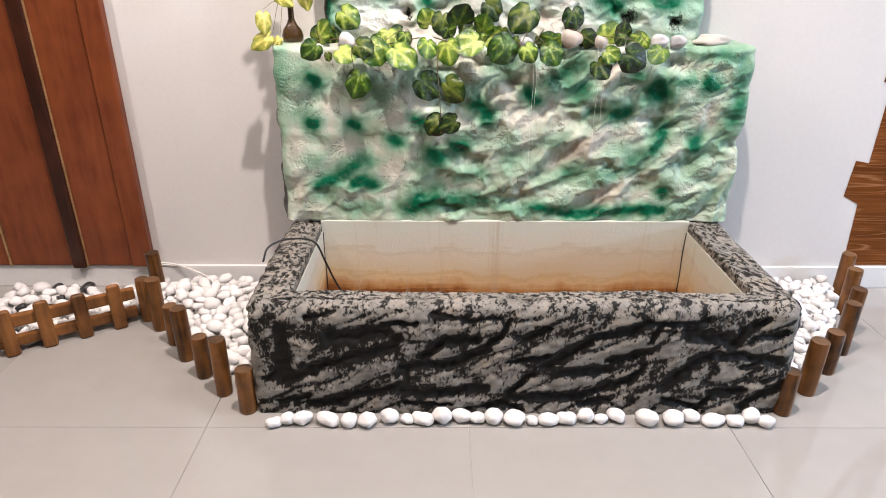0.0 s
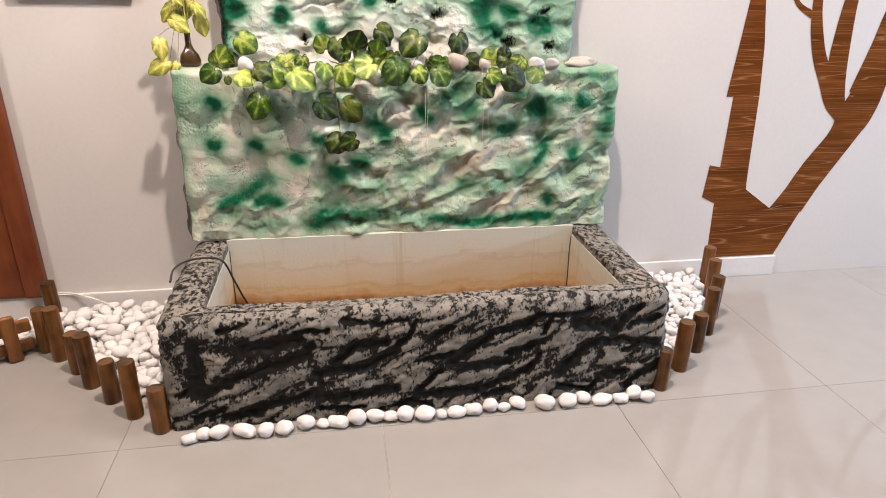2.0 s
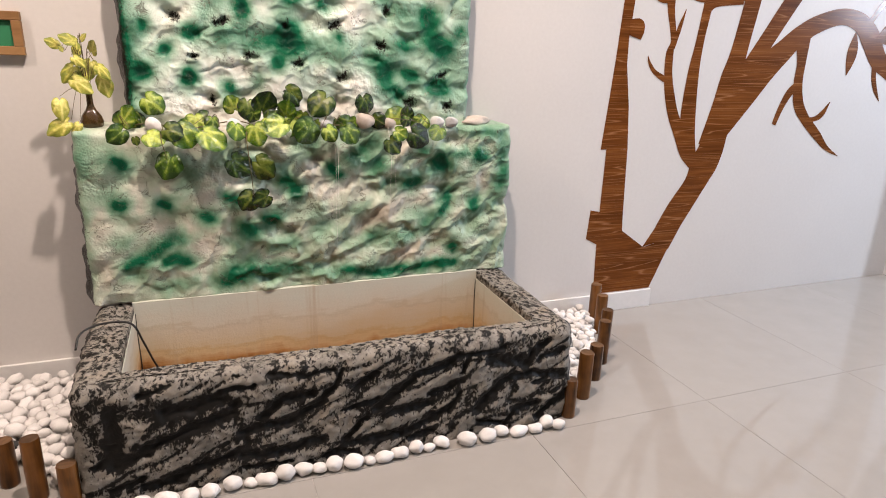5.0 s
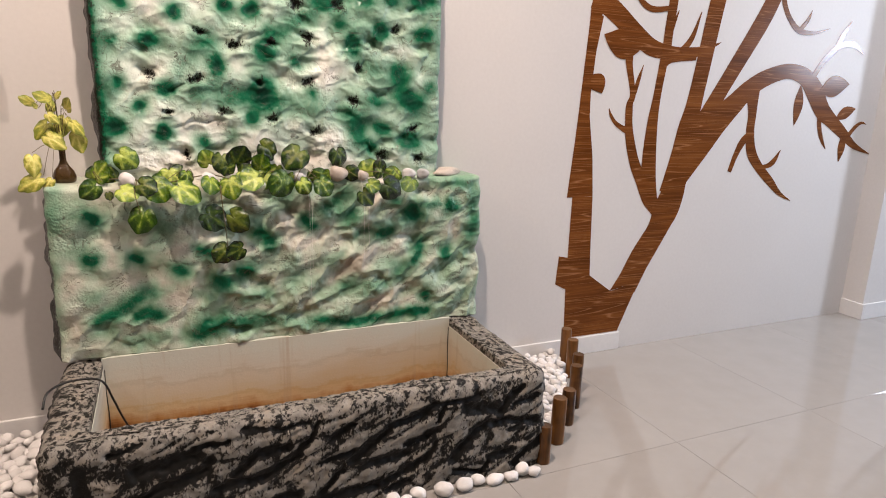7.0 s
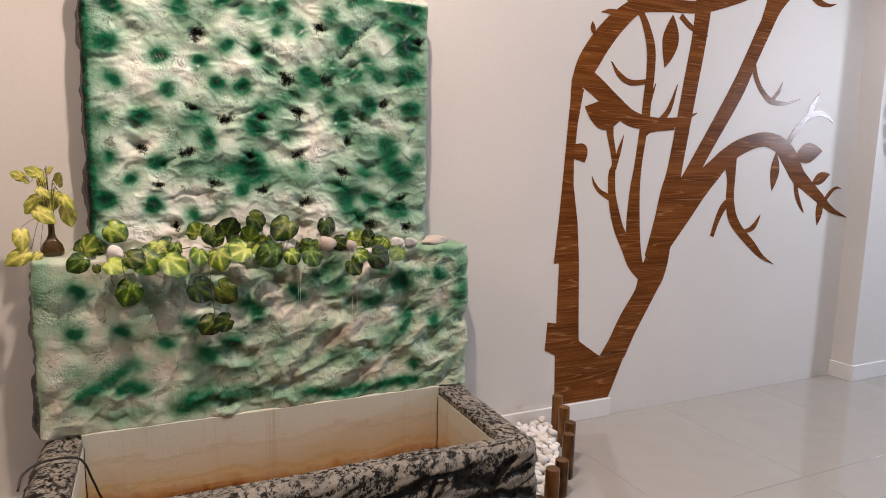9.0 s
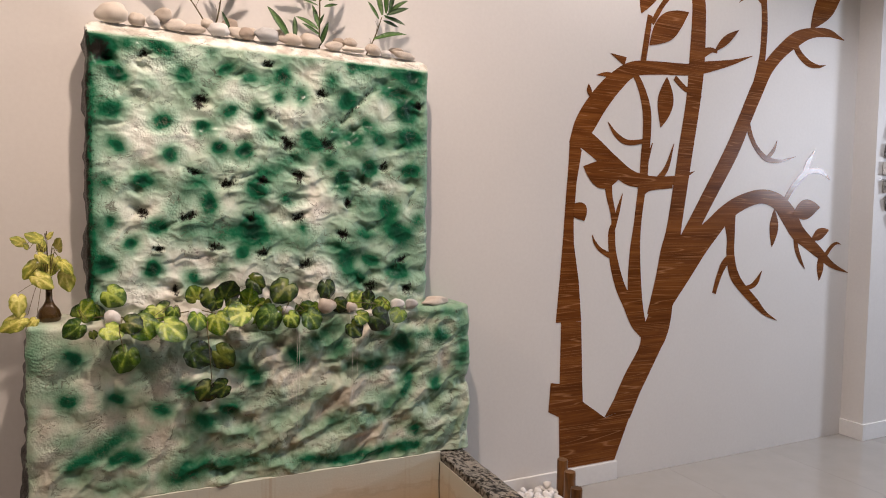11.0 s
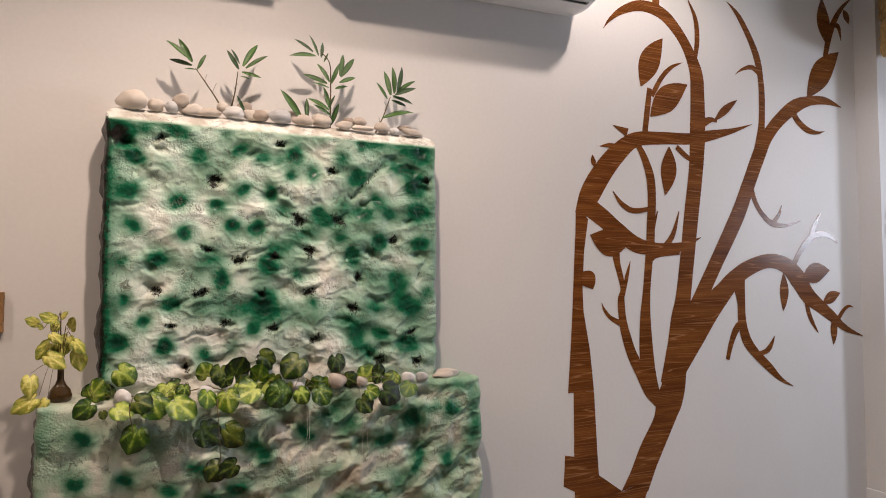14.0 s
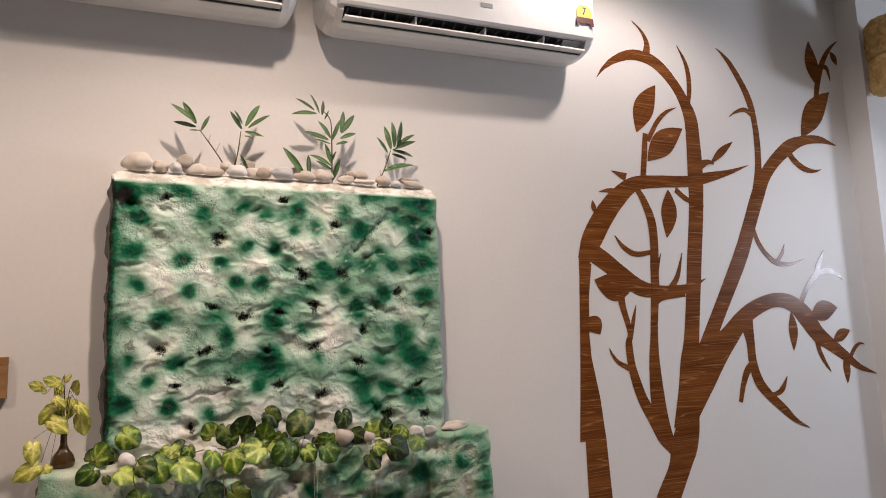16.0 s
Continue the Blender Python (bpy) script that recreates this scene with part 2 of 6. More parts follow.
DOOR_DARK = stained_wood("dark_varnished_wood", (0.022, 0.008, 0.005), (0.05, 0.016, 0.008), 0.25)
LOG = stained_wood("stained_log", (0.012, 0.005, 0.002), (0.27, 0.110, 0.028), 0.3, 2, 0.16)
LOG_END = stained_wood("stained_log_end", (0.045, 0.023, 0.011), (0.20, 0.105, 0.048), 0.5, 1, 0.2)
PICKET = stained_wood("stained_picket", (0.055, 0.020, 0.006), (0.30, 0.125, 0.036), 0.4, 2, 0.08)
WHITE_STONE = speckled("white_marble_pebble", (0.66, 0.64, 0.62), (0.79, 0.775, 0.76), 25, 0.6, 0.25, 6, 0.25, 0.3)
BLACK_STONE = speckled("black_pebble", (0.015, 0.015, 0.016), (0.05, 0.05, 0.05), 30, 0.3, 0.1)
RIVER_STONE = speckled("beige_river_stone", (0.32, 0.26, 0.21), (0.60, 0.54, 0.475), 22, 0.55, 0.2, 6, 0.4, 0.5)
GREY_STONE = speckled("pale_grey_stone", (0.40, 0.40, 0.40), (0.62, 0.61, 0.60), 22, 0.5, 0.2, 6, 0.4, 0.5)
VINE_LEAF = leaf_material("variegated_leaf", (0.43, 0.51, 0.10), (0.13, 0.22, 0.016), (0.026, 0.080, 0.007), 0.26)
MID_LEAF = leaf_material("mottled_green_leaf", (0.30, 0.39, 0.06), (0.066, 0.135, 0.010), (0.015, 0.047, 0.004), 0.24)
# Green darkened so the colour holds the shade cast by the leaves above.
SHADED_LEAF = leaf_material("shaded_green_leaf", (0.11, 0.15, 0.02), (0.022, 0.052, 0.006), (0.004, 0.014, 0.002), 0.24)
YELLOW_LEAF = leaf_material("yellow_green_leaf", (0.66, 0.60, 0.17), (0.44, 0.42, 0.07), (0.20, 0.24, 0.03), 0.3)
BAMBOO_LEAF = leaf_material("bamboo_leaf", (0.06, 0.15, 0.02), (0.032, 0.095, 0.013), (0.010, 0.038, 0.006), 0.4, 0.35)
STEM = stained_wood("brown_stem", (0.05, 0.035, 0.015), (0.14, 0.11, 0.04), 0.6)
AC_WHITE = speckled("white_gloss_plastic", (0.74, 0.74, 0.74), (0.80, 0.80, 0.80), 4, 0.3, 0.0, 12)
AC_DARK = plain("dark_grille", (0.02, 0.02, 0.022), 0.5)
AC_VANE = plain("dark_grey_plastic", (0.07, 0.072, 0.078), 0.4)
AC_GREY = plain("grey_plastic", (0.30, 0.31, 0.33), 0.4)
BLACK_CABLE = plain("black_rubber", (0.012, 0.012, 0.012), 0.5)
WHITE_CABLE = plain("white_plastic_cable", (0.74, 0.72, 0.68), 0.4)
SIGN_WOOD = stained_wood("light_brown_wood", (0.20, 0.10, 0.04), (0.38, 0.21, 0.09), 0.5, 0)
SIGN_GREEN = plain("green_panel", (0.03, 0.22, 0.10), 0.5)
STRAW = stained_wood("coir_fibre", (0.26, 0.14, 0.045), (0.72, 0.48, 0.20), 0.9, 0)
GOLD = plain("yellow_sticker", (0.75, 0.50, 0.08), 0.4)
RED = plain("dark_red_sticker", (0.10, 0.012, 0.010), 0.4)
INK = plain("dark_ink", (0.03, 0.03, 0.035), 0.5)
MIRROR = plain("mirror_glass", (0.90, 0.92, 0.93), 0.02, 1.0)
MOSAIC = speckled("silver_mosaic", (0.08, 0.08, 0.08), (0.62, 0.62, 0.60), 45, 0.25, 0.4, 3, 0.5, 0.5)


# ---- mesh helpers ----
def thing(name, label, category, group="", kind="", at=(0, 0, 0)):
    ob = new(name)
    ob.location = at
    ob.empty_display_size = 0.05
    return tagged(ob, label, category, group, kind)


def mesh_of(name, verts, faces, mat, smooth=True):
    me = bpy.data.meshes.new(name)
    me.from_pydata([tuple(v) for v in verts], [], faces)
    me.materials.append(mat)
    if smooth:
        me.polygons.foreach_set("use_smooth", [True] * len(me.polygons))
    me.update()
    return me


def of_bmesh(name, bm, mat, smooth=False):
    me = bpy.data.meshes.new(name)
    bmesh.ops.recalc_face_normals(bm, faces=bm.faces)
    bm.to_mesh(me)
    bm.free()
    me.materials.append(mat)
    if smooth:
        me.polygons.foreach_set("use_smooth", [True] * len(me.polygons))
    return me


def put(name, me, parent=None, label="", m=None):
    ob = new(name, me)
    if parent is not None:
        ob.parent = parent
    if m is not None:
        ob.matrix_basis = m
    return tagged(ob, label)


def box_bm(x0, x1, y0, y1, z0, z1, bevel=0.0, seg=2, bm=None):
    bm = bm or bmesh.new()
    r = bmesh.ops.create_cube(bm, size=1)
    for v in r["verts"]:
        v.co = Vector(((x0 + x1) / 2 + v.co.x * (x1 - x0), (y0 + y1) / 2 + v.co.y * (y1 - y0), (z0 + z1) / 2 + v.co.z * (z1 - z0)))
    if bevel:
        es = list({e for v in r["verts"] for e in v.link_edges})
        bmesh.ops.bevel(bm, geom=es, offset=bevel, segments=seg, affect="EDGES", profile=0.5)
    return bm


def box(name, x0, x1, y0, y1, z0, z1, mat, parent=None, label="", bevel=0.0, m=None):
    return put(name, of_bmesh(name, box_bm(x0, x1, y0, y1, z0, z1, bevel), mat), parent, label, m)


def smooth_line(pts, n):
    """Points evenly along a Catmull-Rom curve through pts (any width of row)."""
    p = np.array(pts, float)
    p = np.vstack([2 * p[0] - p[1], p, 2 * p[-1] - p[-2]])
    out = []
    for i in range(1, len(p) - 2):
        t = np.linspace(0, 1, n, endpoint=False)[:, None]
        a, b, c, d = p[i - 1], p[i], p[i + 1], p[i + 2]
        out.append(0.5 * ((2 * b) + (c - a) * t + (2 * a - 5 * b + 4 * c - d) * t ** 2 + (3 * b - a - 3 * c + d) * t ** 3))
    return np.vstack([*out, p[-2][None]])


def tube(name, pts, r0, r1, mat, parent=None, label="", n=6, sides=7):
    line = smooth_line(pts, n)
    verts, faces, k = [], [], len(line)
    for i, c in enumerate(line):
        d = Vector(line[min(i + 1, k - 1)] - line[max(i - 1, 0)]).normalized()
        u = d.orthogonal().normalized() if i == 0 else (u - d * u.dot(d)).normalized()
        w, r = d.cross(u), r0 + (r1 - r0) * i / (k - 1)
        verts += [Vector(c) + (u * math.cos(a) + w * math.sin(a)) * r for a in np.linspace(0, 2 * math.pi, sides, endpoint=False)]
    for i in range(k - 1):
        faces += [(i * sides + j, i * sides + (j + 1) % sides, (i + 1) * sides + (j + 1) % sides, (i + 1) * sides + j) for j in range(sides)]
    faces += [tuple(range(sides))[::-1], tuple((k - 1) * sides + j for j in range(sides))]
    return put(name, mesh_of(name, verts, faces, mat), parent, label)


def hashed(i, j, seed):
    h = np.sin(i * 127.1 + j * 311.7 + seed * 74.7) * 43758.5453
    return (h - np.floor(h)) * 2 * np.pi


def gradient_noise(u, v, seed=0):
    iu, iv = np.floor(u), np.floor(v)
    fu, fv = u - iu, v - iv
    su, sv = fu * fu * fu * (fu * (fu * 6 - 15) + 10), fv * fv * fv * (fv * (fv * 6 - 15) + 10)

    def corner(a, b):
        ang = hashed(iu + a, iv + b, seed)
        return np.cos(ang) * (fu - a) + np.sin(ang) * (fv - b)
    low = corner(0, 0) + (corner(1, 0) - corner(0, 0)) * su
    high = corner(0, 1) + (corner(1, 1) - corner(0, 1)) * su
    return (low + (high - low) * sv) * 1.4


def layers(u, v, n=4, seed=0, gain=0.5):
    total, a = 0, 1.0
    for k in range(n):
        total = total + a * gradient_noise(u * 2 ** k, v * 2 ** k, seed + k * 3.1)
        a *= gain
    return total


def paint(me, rgb):
    at = me.attributes.new("paint", "FLOAT_COLOR", "POINT")
    at.data.foreach_set("color", np.column_stack([np.clip(rgb, 0, 1), np.ones(len(rgb))]).astype(np.float32).ravel())


def spots(X, Z, rows, soft=1.0, uneven=0.0):
    """How strongly each place is covered by soft sprayed spots (x, z, radius)."""
    total = np.zeros_like(X)
    for k, (x, z, r) in enumerate(rows):
        turn, long = k * 2.4, 1 + uneven * math.sin(k * 1.7)
        u, v = (X - x) * math.cos(turn) + (Z - z) * math.sin(turn), (Z - z) * math.cos(turn) - (X - x) * math.sin(turn)
        total = np.maximum(total, np.exp(-((u / long) ** 2 + (v * long) ** 2) / (r * soft) ** 2))
    return total


def streaks(X, Z, rows, soft=1.0):
    """Soft sprayed strokes (from x, z, to x, z, radius, strength)."""
    total = np.zeros_like(X)
    for xa, za, xb, zb, r, strong in rows:
        dx, dz = xb - xa, zb - za
        f = np.clip(((X - xa) * dx + (Z - za) * dz) / (dx * dx + dz * dz + 1e-9), 0, 1)
        d2 = (X - xa - f * dx) ** 2 + (Z - za - f * dz) ** 2
        total = np.maximum(total, strong * np.exp(-d2 / (r * soft) ** 2))
    return total


# ---- the room ----
X0, X1, Y0 = -3.0, 5.5, -7.0
box("wall_back", X0 - 0.12, 2.95, 0, 0.14, 0, CEIL, WALL)
box("wall_back_thick", 2.95, X1 + 0.12, -0.11, 0.14, 0, CEIL, WALL)
# Left and front walls are unseen; their dark colour limits fill light.
box("wall_left", X0 - 0.12, X0, Y0, 0, 0, CEIL, WALL_UNSEEN_DARK)
box("wall_front", X0 - 0.12, X1 + 0.12, Y0 - 0.12, Y0, 0, CEIL, WALL_UNSEEN_DARK)
box("ceiling", X0 - 0.12, X1 + 0.12, Y0 - 0.12, 0.14, CEIL, CEIL + 0.12, CEILING)
for nm in ("wall_back", "wall_back_thick", "wall_left", "wall_front", "ceiling"):
    tagged(bpy.data.objects[nm], ("plain unseen dark bounce-cutting " if nm in ("wall_left", "wall_front") else "plain white painted ") + nm.split("_")[0], nm.split("_")[0], kind="structure")
right = thing("wall_right", "white painted wall with a window opening", "wall", kind="structure")
WY0, WY1, WZ0, WZ1 = -2.3, -1.7, 1.3, 1.9
for a in ((Y0, WY0, 0, CEIL), (WY1, -0.11, 0, CEIL), (WY0, WY1, 0, WZ0), (WY0, WY1, WZ1, CEIL)):
    box("wall_panel", X1, X1 + 0.12, a[0], a[1], a[2], a[3], WALL, right)
win = thing("window_1", "white framed window with daylight behind it", "window", kind="structure")
for a in ((WY0, WY0 + 0.05, WZ0, WZ1), (WY1 - 0.05, WY1, WZ0, WZ1), (WY0 + 0.05, WY1 - 0.05, WZ0, WZ0 + 0.05), (WY0 + 0.05, WY1 - 0.05, WZ1 - 0.05, WZ1)):
    box("window_frame", X1 + 0.03, X1 + 0.09, a[0], a[1], a[2], a[3], SKIRT, win)
tagged(box("backdrop", X1 + 0.5, X1 + 0.52, -4.2, 0.2, 0.2, 3.2, glowing("pale_daylight", (0.6, 0.78, 1.0), 2.0)), "pale blue daylight outside the window", "sky", kind="structure")
skirting = thing("baseboard", "low white painted skirting board", "baseboard", kind="structure")
box("board", X0, -0.507, -0.012, -0.0005, 0, 0.075, SKIRT, skirting, bevel=0.002)
box("board", 0.745, 1.52, -0.012, -0.0005, 0, 0.075, SKIRT, skirting, bevel=0.002)
box("board", 2.94, 2.95, -0.12, -0.0005, 0, 0.08, SKIRT, skirting, bevel=0.002)
box("board", 2.95, X1, -0.12, -0.1105, 0, 0.08, SKIRT, skirting, bevel=0.002)

# ---- the door ----
door = thing("door_1", "closed red-brown varnished wooden double door with a dark centre strip", "door", kind="structure")
DZ0, DZ1 = 0.079, 2.1
box("door_frame", -1.045, -0.982, -0.03, -0.0005, DZ0, DZ1 + 0.06, DOOR_WOOD, door, bevel=0.004)
box("door_frame", -1.94, -1.045, -0.03, -0.0005, DZ1, DZ1 + 0.06, DOOR_WOOD, door, bevel=0.004)
box("door_frame", -2.0, -1.94, -0.03, -0.0005, DZ0, DZ1 + 0.06, DOOR_WOOD, door, bevel=0.004)
for a, b in ((-1.19, -1.047), (-1.432, -1.236), (-1.938, -1.44)):
    box("door_leaf", a, b, -0.02, -0.0005, DZ0, DZ1 - 0.002, DOOR_WOOD, door, bevel=0.003)
box("centre_strip", -1.234, -1.192, -0.034, -0.0005, DZ0 - 0.006, DZ1 - 0.002, DOOR_DARK, door, "dark stained strip", 0.006)
# Pale strips put in for the bright highlights along the door edges.
box("edge_highlight", -1.1915, -1.1885, -0.026, -0.0005, DZ0, DZ1 - 0.002, SIGN_WOOD, door, "pale strip painted as an edge highlight")
box("edge_highlight", -1.4385, -1.4345, -0.024, -0.0005, DZ0, DZ1 - 0.002, SIGN_WOOD, door, "pale strip painted as an edge highlight")

# ---- downlights in the ceiling, out of view; the last three are added fill ----
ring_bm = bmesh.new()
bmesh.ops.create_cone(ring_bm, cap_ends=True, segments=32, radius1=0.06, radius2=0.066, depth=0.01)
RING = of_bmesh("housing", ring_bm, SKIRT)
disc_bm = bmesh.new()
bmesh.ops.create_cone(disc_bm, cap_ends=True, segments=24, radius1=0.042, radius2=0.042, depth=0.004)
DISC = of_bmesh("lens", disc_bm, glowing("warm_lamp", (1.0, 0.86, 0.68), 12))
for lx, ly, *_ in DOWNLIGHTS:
    dl = thing("downlight", "small round recessed ceiling downlight, switched on, out of view", "lamp", "ceiling downlights", at=(lx, ly, CEIL))
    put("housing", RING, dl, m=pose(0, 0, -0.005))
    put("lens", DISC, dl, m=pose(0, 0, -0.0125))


# ---- the fountain ----
UPPER_SPOTS = [
    (-0.325, 1.493, 0.031, 1), (-0.289, 1.433, 0.022, 0.9), (-0.259, 1.515, 0.025, 0.5), (-0.183, 1.506, 0.03, 0.7), (-0.127, 1.446, 0.027, 0.75), (-0.21, 1.413, 0.025, 0.4),
    (-0.303, 1.332, 0.025, 0.8), (-0.294, 1.242, 0.022, 0.8), (-0.179, 1.31, 0.021, 0.85), (-0.074, 1.304, 0.021, 0.9), (-0.002, 1.357, 0.026, 0.8), (-0.033, 1.251, 0.02, 0.95),
    (0.036, 1.246, 0.022, 0.95), (-0.16, 1.225, 0.024, 0.9), (-0.015, 1.472, 0.026, 0.8), (0.05, 1.455, 0.027, 0.75), (-0.054, 1.51, 0.021, 0.5), (0.149, 1.468, 0.029, 0.9),
    (0.099, 1.447, 0.02, 0.5), (0.198, 1.415, 0.024, 0.8), (0.133, 1.404, 0.02, 0.7), (0.075, 1.353, 0.024, 0.85), (0.117, 1.296, 0.031, 0.55), (0.289, 1.471, 0.025, 0.6),
]
UPPER_SPOTS_MID = [
    (0.338, 1.412, 0.028, 0.8), (0.352, 1.521, 0.021, 0.9), (0.399, 1.528, 0.023, 0.6), (0.495, 1.533, 0.038, 0.6), (0.554, 1.501, 0.032, 0.9), (0.534, 1.406, 0.04, 0.9),
    (0.466, 1.457, 0.027, 0.6), (0.405, 1.344, 0.023, 0.75), (0.363, 1.297, 0.031, 0.85), (0.447, 1.301, 0.027, 0.7), (0.548, 1.309, 0.032, 0.85), (0.216, 1.3, 0.024, 0.8),
    (0.241, 1.271, 0.024, 0.6), (0.299, 1.321, 0.025, 0.5), (0.282, 1.224, 0.025, 0.6), (0.415, 1.21, 0.027, 0.85), (0.549, 1.209, 0.028, 0.85), (-0.317, 1.144, 0.02, 0.6),
    (-0.229, 1.148, 0.022, 0.9), (-0.311, 1.037, 0.02, 0.7), (-0.196, 1.023, 0.024, 0.8), (-0.261, 0.975, 0.02, 0.85), (-0.319, 0.924, 0.023, 0.95), (-0.205, 0.907, 0.024, 0.95),
]
UPPER_SPOTS_LOW = [
    (-0.105, 0.882, 0.021, 0.8), (-0.025, 0.899, 0.022, 0.5), (0.029, 0.949, 0.021, 0.8), (-0.059, 1.093, 0.026, 0.95), (0.065, 1.135, 0.029, 0.85), (0.063, 1.019, 0.037, 0.95),
    (0.156, 1.11, 0.024, 0.7), (0.323, 1.163, 0.03, 0.75), (0.205, 1.025, 0.02, 0.6), (0.347, 0.909, 0.032, 0.7), (0.421, 0.924, 0.029, 0.8), (0.384, 0.864, 0.022, 0.55),
    (0.51, 1.011, 0.038, 0.85), (0.477, 1.093, 0.034, 0.75), (0.392, 1.102, 0.045, 0.45), (0.402, 1.004, 0.025, 0.6), (0.506, 0.885, 0.032, 0.8), (0.575, 1.047, 0.024, 0.5),
    (0.32, 0.954, 0.027, 0.4),
]
UPPER_HOLES = [
    (-0.08, 1.377, 0.021), (-0.226, 1.486, 0.013), (0.16, 1.272, 0.024), (0.285, 1.277, 0.023), (0.262, 1.425, 0.018), (-0.103, 1.181, 0.014),
    (-0.01, 1.15, 0.019), (-0.232, 1.062, 0.017), (-0.116, 1.053, 0.018), (-0.195, 0.964, 0.011), (-0.046, 0.969, 0.015), (0.089, 0.952, 0.014),
    (0.209, 0.914, 0.018), (0.195, 1.179, 0.019), (0.196, 1.059, 0.017), (0.328, 1.006, 0.02), (0.522, 0.924, 0.019), (0.421, 0.839, 0.019),
    (0.542, 0.829, 0.019), (0.463, 1.22, 0.017), (0.089, 1.16, 0.015), (0.574, 1.418, 0.016), (0.102, 1.499, 0.013), (0.346, 1.102, 0.014),
    (-0.149, 0.85, 0.012), (0.055, 1.052, 0.014),
]
UPPER_STREAKS = [
    (0.094, 1.185, 0.191, 1.235, 0.022, 0.75), (-0.153, 1.077, -0.087, 1.158, 0.019, 0.6), (-0.153, 1.054, -0.125, 0.99, 0.019, 0.45), (-0.115, 1.022, 0.064, 1.01, 0.022, 0.7), (0.064, 1.01, 0.214, 0.974, 0.024, 0.65), (0.214, 0.974, 0.356, 0.958, 0.022, 0.45),
    (-0.276, 1.518, -0.146, 1.514, 0.014, 0.34), (-0.146, 1.526, 0.073, 1.53, 0.015, 0.30), (0.073, 1.539, 0.279, 1.541, 0.015, 0.38), (0.279, 1.541, 0.554, 1.538, 0.018, 0.34), (-0.187, 1.338, -0.106, 1.372, 0.018, 0.4), (-0.05, 1.215, 0.045, 1.209, 0.022, 0.35),
    (0.316, 1.437, 0.282, 1.224, 0.04, 0.25),
]
UPPER_CRACKS = [
    (0.326, 1.349, 0.375, 1.405, 0.0072, 1), (0.375, 1.405, 0.427, 1.46, 0.0114, 1), (0.291, 1.137, 0.327, 1.19, 0.009, 0.6), (0.336, 1.164, 0.382, 1.155, 0.0072, 0.6), (0.355, 1.076, 0.364, 1.12, 0.009, 0.6), (0.535, 1.093, 0.579, 1.167, 0.01, 0.7),
    (0.544, 1.398, 0.578, 1.39, 0.01, 0.7), (0.108, 1.355, 0.142, 1.331, 0.0068, 0.8), (0.029, 1.167, 0.069, 1.185, 0.0048, 0.5), (0.078, 1.118, 0.111, 1.127, 0.0051, 0.5), (0.266, 0.972, 0.329, 0.962, 0.0072, 0.6), (0.468, 0.905, 0.526, 0.902, 0.0076, 0.5),
    (-0.179, 0.921, -0.128, 0.935, 0.0042, 0.4), (-0.128, 0.935, -0.046, 0.94, 0.0056, 0.5), (-0.341, 1.291, -0.275, 1.299, 0.0042, 0.5),
]
LOWER_STREAKS = [
    (-0.407, 0.696, -0.394, 0.689, 0.018, 0.9), (-0.414, 0.577, -0.404, 0.572, 0.021, 1), (-0.305, 0.577, -0.294, 0.572, 0.017, 1), (-0.197, 0.536, -0.175, 0.527, 0.02, 0.9), (-0.263, 0.694, -0.237, 0.671, 0.025, 0.45), (-0.403, 0.402, -0.36, 0.423, 0.02, 0.75),
    (-0.36, 0.423, -0.275, 0.48, 0.02, 0.7), (-0.303, 0.411, -0.252, 0.408, 0.018, 0.9), (-0.413, 0.467, -0.395, 0.469, 0.014, 0.4), (-0.408, 0.377, -0.373, 0.375, 0.02, 0.4), (-0.325, 0.337, -0.234, 0.347, 0.018, 0.45), (-0.134, 0.582, -0.104, 0.576, 0.018, 0.9),
    (-0.1, 0.499, -0.07, 0.485, 0.022, 0.85), (-0.029, 0.52, -0.005, 0.519, 0.019, 0.9), (-0.038, 0.495, -0.014, 0.503, 0.022, 0.5),
]
LOWER_STREAKS_MID = [
    (-0.149, 0.46, -0.119, 0.449, 0.015, 0.3), (0.031, 0.625, 0.062, 0.596, 0.024, 0.9), (0.015, 0.63, 0.028, 0.623, 0.019, 0.5), (-0.009, 0.434, 0.041, 0.44, 0.024, 0.55), (-0.158, 0.332, -0.076, 0.378, 0.026, 0.85), (-0.076, 0.366, 0.055, 0.356, 0.024, 0.75),
    (0.055, 0.356, 0.191, 0.331, 0.022, 0.55), (-0.105, 0.683, -0.06, 0.675, 0.024, 0.5), (-0.478, 0.754, -0.488, 0.676, 0.023, 0.35), (-0.497, 0.557, -0.504, 0.449, 0.018, 0.25), (0.191, 0.335, 0.299, 0.323, 0.016, 0.8), (0.299, 0.323, 0.429, 0.328, 0.016, 0.95),
    (0.429, 0.328, 0.554, 0.332, 0.017, 0.95), (0.555, 0.322, 0.644, 0.326, 0.019, 0.4),
]
